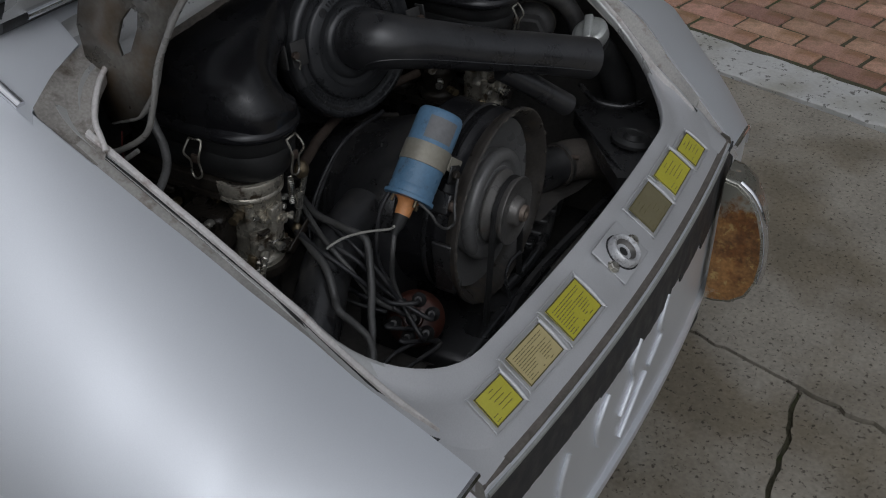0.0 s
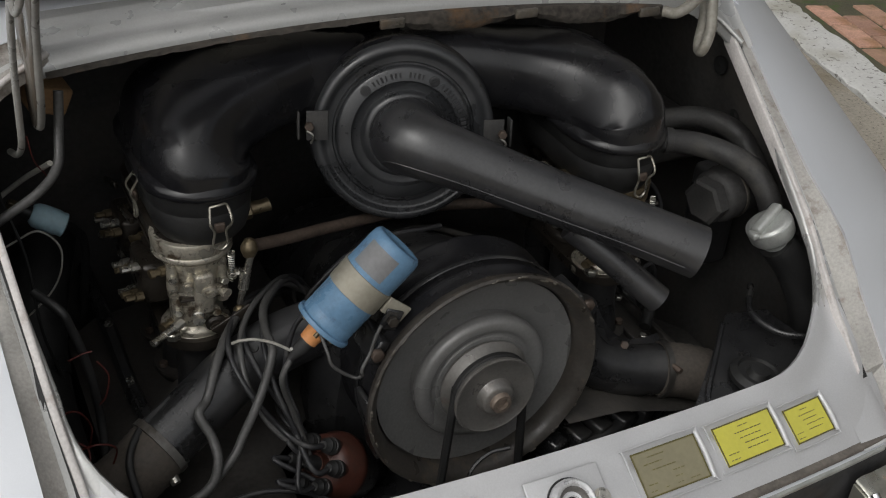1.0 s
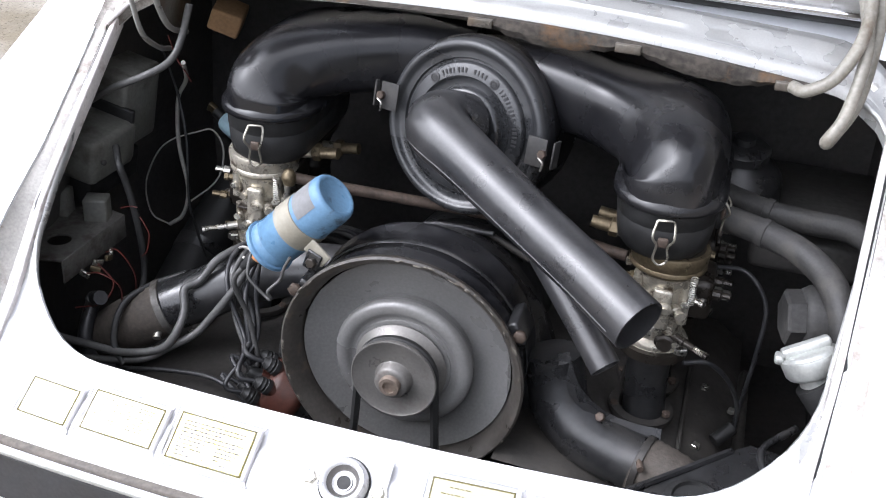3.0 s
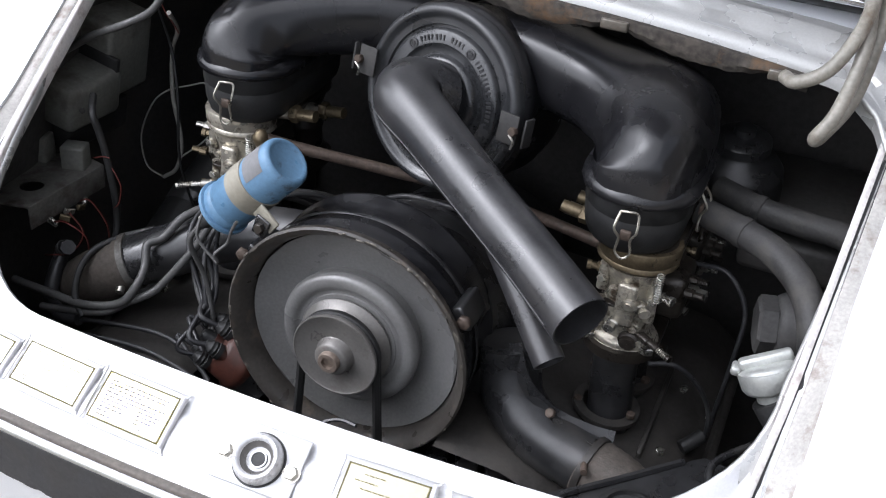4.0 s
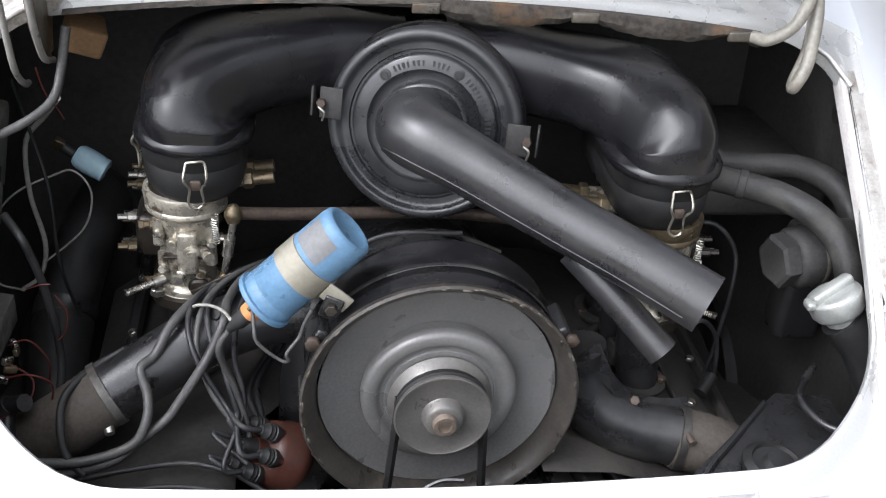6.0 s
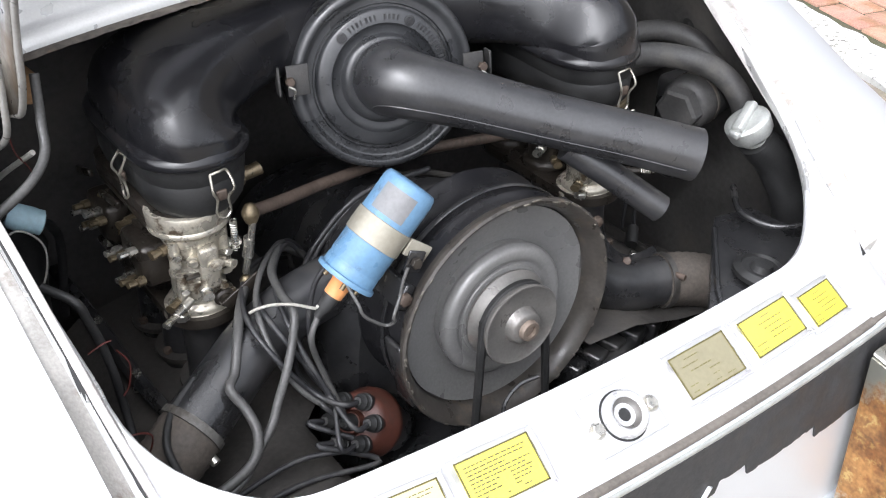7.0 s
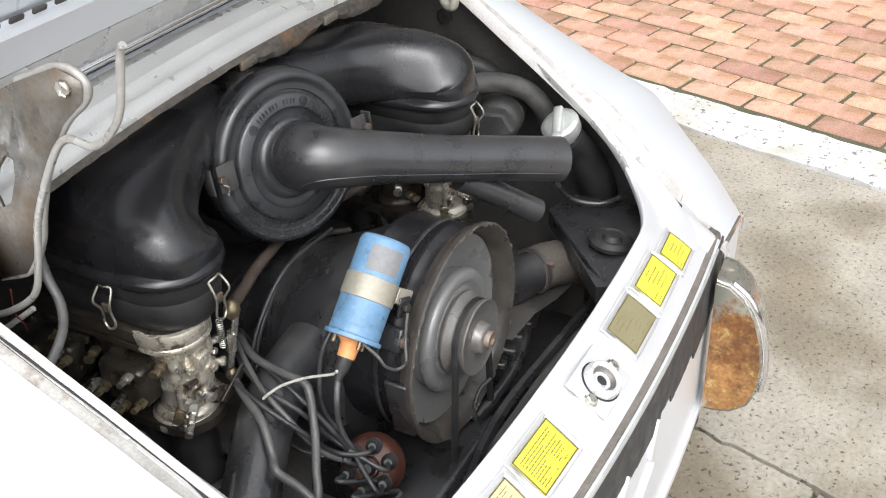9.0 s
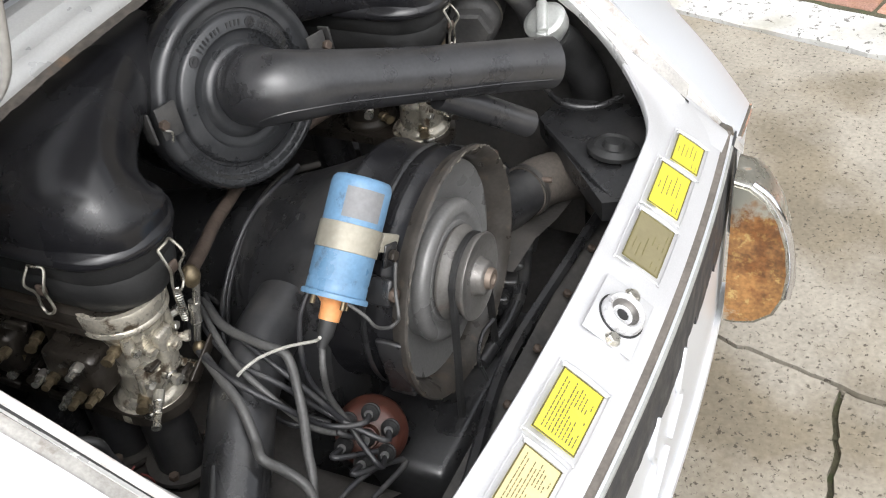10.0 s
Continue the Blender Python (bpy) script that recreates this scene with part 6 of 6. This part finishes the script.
cable("oil_hose", [(0.325, 0.26, 0.890), (0.37, 0.245, 0.887), (0.415, 0.218, 0.885), (0.450, 0.182, 0.876), (0.470, 0.150, 0.856), (0.480, 0.128, 0.822), (0.484, 0.115, 0.77)], 0.0165, HOSEBLACK, "dusty black oil hose to the filler", "hose", "hoses", 14)
cable("oil_hose", [(0.33, 0.37, 0.868), (0.384, 0.345, 0.866), (0.436, 0.335, 0.866), (0.491, 0.31, 0.873), (0.525, 0.26, 0.86), (0.535, 0.19, 0.80)], 0.016, HOSEBLACK, "dusty black hose along the bay wall", "hose", "hoses", 14)
cable("plug_lead", [(0.315, 0.175, 0.728), (0.345, 0.19, 0.725), (0.375, 0.21, 0.69), (0.392, 0.225, 0.645), (0.395, 0.225, 0.605)], 0.003, WIRE, "thin cable from the carburettor", "cable", "thin cables")
cable("plug_lead", [(0.33, 0.28, 0.81), (0.37, 0.27, 0.815), (0.40, 0.26, 0.78), (0.402, 0.25, 0.72), (0.395, 0.25, 0.60)], 0.003, WIRE, "thin cable beside the oil filter", "cable", "thin cables")
bm = cyl(B(), (0.392, 0.225, 0.612), (0.372, 0.205, 0.600), 0.009)
part("spark_plug_cap", bm, RUBBER, engine, "black plug cap")
# damper on the right bay wall
damper = thing("strut_top", "dark round strut top on the bay wall", "strut mount", (0.44, 0.42, 0.86))
part("strut_dome", lathe(B(), (0.340, 0.44, 0.864), (0, -0.15, 1), [(0.062, -0.05), (0.060, -0.01), (0.058, 0.008), (0.050, 0.020), (0.034, 0.028), (0.032, 0.034), (0.036, 0.036), (0.036, 0.048), (0.030, 0.053), (0.014, 0.055), (0.013, 0.064), (0.0, 0.066)], 32), TIN, damper)
part("strut_shelf", box(B(), (0.46, 0.47, 0.81), (0.18, 0.26, 0.05), bev=0.01), BAYBLACK, damper)
for at, d in (((0.548, 0.30, 0.873), (-1, 0, 0)), ((0.53, 0.335, 0.94), (-1, 0, 0))):
    tagged(part("grommet", lathe(B(), at, d, [(0.014, 0), (0.014, 0.004), (0.008, 0.006), (0.0, 0.003)], 16), RUBBER), "black rubber grommet in the bay wall", "grommet", "grommets")

# ---- left side: relay boxes, bracket, wires ----
relay = thing("relay_box", "dull grey plastic relay box on the bay wall", "relay box", (-0.52, 0.28, 0.76))
part("box_body", box(B(), (-0.53, 0.325, 0.875), (0.09, 0.085, 0.115), (0, 10, -4), 0.007), BOXGREY, relay, "dull grey box")
part("box_step", box(B(), (-0.522, 0.240, 0.838), (0.085, 0.10, 0.065), (0, 10, -4), 0.009), BOXGREY, relay, "lower stepped half of the box")
part("box_seam", box(B(), (-0.524, 0.283, 0.850), (0.092, 0.008, 0.075), (0, 10, -4), 0.002), RUBBER, relay, "dark seam")
part("box_screw", lathe(B(), (-0.480, 0.205, 0.832), (1, -0.5, 0.2), [(0.004, 0), (0.004, 0.002), (0.0, 0.003)], 12), TIN, relay)
part("box_foot", box(B(), (-0.53, 0.27, 0.785), (0.05, 0.12, 0.05), (0, 10, -4), 0.005), RUBBER, relay, "dark mounting foot")
brk = thing("relay_bracket", "grimy perforated metal bracket with relays", "bracket", (-0.50, 0.13, 0.70))
bm = B()
ol = [(-0.545, 0.06), (-0.470, 0.075), (-0.462, 0.215), (-0.50, 0.225), (-0.56, 0.20)]
hl = [(-0.503 + 0.016 * math.cos(2 * math.pi * k / 14), 0.122 + 0.016 * math.sin(2 * math.pi * k / 14)) for k in range(14)]
vo = [bm.verts.new((x, y, 0.752)) for x, y in ol]
vi = [bm.verts.new((x, y, 0.752)) for x, y in hl]
bmesh.ops.triangle_fill(bm, use_beauty=True, edges=[bm.edges.new((vo[i], vo[(i + 1) % 5])) for i in range(5)] + [bm.edges.new((vi[i], vi[(i + 1) % 14])) for i in range(14)])
bp = part("bracket_plate", bm, PLATEGREY, brk, "grimy plate with a round hole", smooth=0)
sb = bp.modifiers.new("thick", "SOLIDIFY")
sb.thickness = 0.003
part("bracket_lip", box(B(), (-0.466, 0.145, 0.735), (0.003, 0.14, 0.034), (0, 0, -3), 0.001), PLATEGREY, brk)
for k, (x, y) in enumerate(((-0.535, 0.075), (-0.545, 0.19), (-0.49, 0.195))):
    part("relay", box(B(), (x, y, 0.772 - 0.004 * k), (0.032, 0.028, 0.04), (0, 0, 8 * k), 0.003), BOXGREY if k else RUBBER, brk, "small relay")
for k in range(5):
    part("terminal", box(B(), (-0.455 + 0.006 * (k % 2), 0.10 + 0.016 * k, 0.722), (0.014, 0.005, 0.008), (0, 20, 30 * k), 0.001), BRASS if k % 2 else STEEL, brk, "bright terminal")
for k, pts in enumerate((((-0.455, 0.10, 0.722), (-0.425, 0.09, 0.735), (-0.405, 0.10, 0.715), (-0.41, 0.11, 0.68)), ((-0.455, 0.13, 0.722), (-0.43, 0.125, 0.70), (-0.44, 0.11, 0.675), (-0.475, 0.10, 0.665)), ((-0.46, 0.16, 0.722), (-0.435, 0.15, 0.735), (-0.42, 0.16, 0.70), (-0.425, 0.17, 0.66)))):
    cable("red_wire", pts, 0.0011, REDWIRE, "thin red wire at the relay bracket", "wire", "red wires", 6)
cable("main_cable", [(-0.575, 0.225, 0.862), (-0.522, 0.24, 0.898), (-0.477, 0.24, 0.927), (-0.432, 0.25, 0.949), (-0.408, 0.27, 0.965), (-0.400, 0.29, 0.99), (-0.393, 0.305, 1.035)], 0.0052, LEADGREY, "thick grey cable hanging by the hinge", "cable")
cable("bare_cable", [(-0.41, 0.31, 0.95), (-0.44, 0.37, 0.90), (-0.472, 0.40, 0.852), (-0.475, 0.40, 0.78), (-0.464, 0.40, 0.709), (-0.475, 0.40, 0.66), (-0.50, 0.40, 0.637)], 0.0032, GREYWIRE, "long grey cable hanging down the bay wall", "cable")
cable("thin_wire", [(-0.50, 0.40, 0.637), (-0.53, 0.40, 0.65), (-0.537, 0.40, 0.70), (-0.515, 0.40, 0.755), (-0.487, 0.40, 0.785), (-0.45, 0.41, 0.80), (-0.422, 0.41, 0.808), (-0.401, 0.40, 0.782), (-0.415, 0.40, 0.73), (-0.467, 0.40, 0.68)], 0.0014, GREYWIRE, "thin pale looped wire", "wire", "", 6)
cable("harness", [(-0.455, 0.20, 0.862), (-0.434, 0.17, 0.853), (-0.426, 0.17, 0.828), (-0.419, 0.17, 0.800), (-0.412, 0.17, 0.756), (-0.409, 0.17, 0.720), (-0.408, 0.165, 0.689), (-0.41, 0.15, 0.66)], 0.0048, RUBBER, "black taped harness down to the duct", "cable")
for pts in (((-0.434, 0.165, 0.792), (-0.419, 0.164, 0.798), (-0.409, 0.165, 0.798)), ((-0.406, 0.164, 0.785), (-0.399, 0.164, 0.773), (-0.395, 0.165, 0.759), (-0.400, 0.165, 0.735), (-0.408, 0.164, 0.725))):
    cable("red_wire", pts, 0.0009, REDWIRE, "frayed red wire at the harness", "wire", "red wires", 6)
cable("loose_wire", [(-0.47, 0.36, 0.95), (-0.46, 0.38, 0.87), (-0.445, 0.37, 0.80), (-0.44, 0.36, 0.70), (-0.42, 0.37, 0.60)], 0.0022, RUBBER, "loose dark wire on the bay wall", "wire", "", 6)
cable("red_wire", [(-0.43, 0.31, 0.985), (-0.425, 0.32, 0.95), (-0.415, 0.325, 0.93), (-0.41, 0.33, 0.915)], 0.0009, REDWIRE, "short red wire below the hinge", "wire", "red wires", 6)
duct_l = sweep(B(), [(-0.40, 0.57, 0.70), (-0.43, 0.49, 0.66), (-0.45, 0.40, 0.60), (-0.45, 0.30, 0.55), (-0.43, 0.22, 0.50)], 0.040, 20)
ah = tagged(part("air_hose", duct_l, RUBBER), "thick black air hose along the bay wall", "hose", "hoses")
part("clamp", sweep(B(), [(-0.4480, 0.410, 0.607), (-0.450, 0.400, 0.600), (-0.4505, 0.390, 0.594)], 0.0415, 24, 3), TIN, ah, "dark hose clamp")
bc = thing("blue_connector", "pale blue plastic cap with a brass terminal", "connector", (-0.41, 0.45, 0.70))
CX = Vector((0.86, -0.22, -0.46)).normalized()
CO = Vector((-0.424, 0.452, 0.810))
part("connector_cap", lathe(B(), CO, CX, [(0.0, -0.002), (0.012, -0.001), (0.0155, 0.004), (0.0165, 0.012), (0.0165, 0.030), (0.0150, 0.036), (0.0155, 0.037), (0.0155, 0.041), (0.011, 0.043), (0.0, 0.043)], 24), BLUEPLASTIC, bc, "pale blue cap")
part("connector_neck", cyl(B(), CO + CX * 0.004, CO - CX * 0.018, 0.0085), RUBBER, bc)
part("connector_terminal", box(B(), CO - CX * 0.026, (0.014, 0.008, 0.016), (20, 30, 0), 0.001), BRASS, bc)
part("connector_stem", sweep(B(), [CO + CX * 0.040, CO + CX * 0.055 + Vector((0, 0.02, -0.01)), (-0.36, 0.50, 0.72), (-0.37, 0.52, 0.60)], 0.006, 8), RUBBER, bc)
card = box(B(), (-0.395, 0.42, 0.985), (0.045, 0.05, 0.035), (10, 20, 15), 0.004)
tagged(part("board_piece", card, CARDBOARD), "torn tan board behind the hinge", "board")

# ---- clay pavers, each its own piece ----
paving = thing("paving", "red-brown clay brick paving in running bond with mossy joints", "paving", tuple(KO), kind="structure")
bed = []
for along, d in ((-9, -0.03), (9, -0.03), (9, 3.0), (-9, 3.0)):
    p = KO + KD * along + KN * d
    bed.append((p.x, p.y))
slab(bed, -0.015, 0.0, "bedding", DIRT, paving)
bm = box(B(), (0, 0, 0), (0.103, 0.228, 0.05), bev=0.006)
me = bpy.data.meshes.new("brick")
bm.to_mesh(me)
bm.free()
me.materials.append(BRICK)
yaw = math.degrees(math.atan2(KD.y, KD.x)) + 90
rng = random.Random(15)
for r in range(16):
    for k in range(19):
        along = -2.36 + 0.2414 * (k + 0.5 * (r % 2))
        p = KO + KD * along + KN * (0.055 + 0.116 * r)
        ob = new("brick", me)
        ob.parent = paving
        ob.matrix_parent_inverse = Matrix.Translation(-KO)
        ob.matrix_basis = pose(p.x + rng.uniform(-0.003, 0.003), p.y + rng.uniform(-0.003, 0.003), -0.017 + rng.uniform(-0.003, 0.003), rng.uniform(-0.7, 0.7), rng.uniform(-0.7, 0.7), yaw + rng.uniform(-0.8, 0.8))
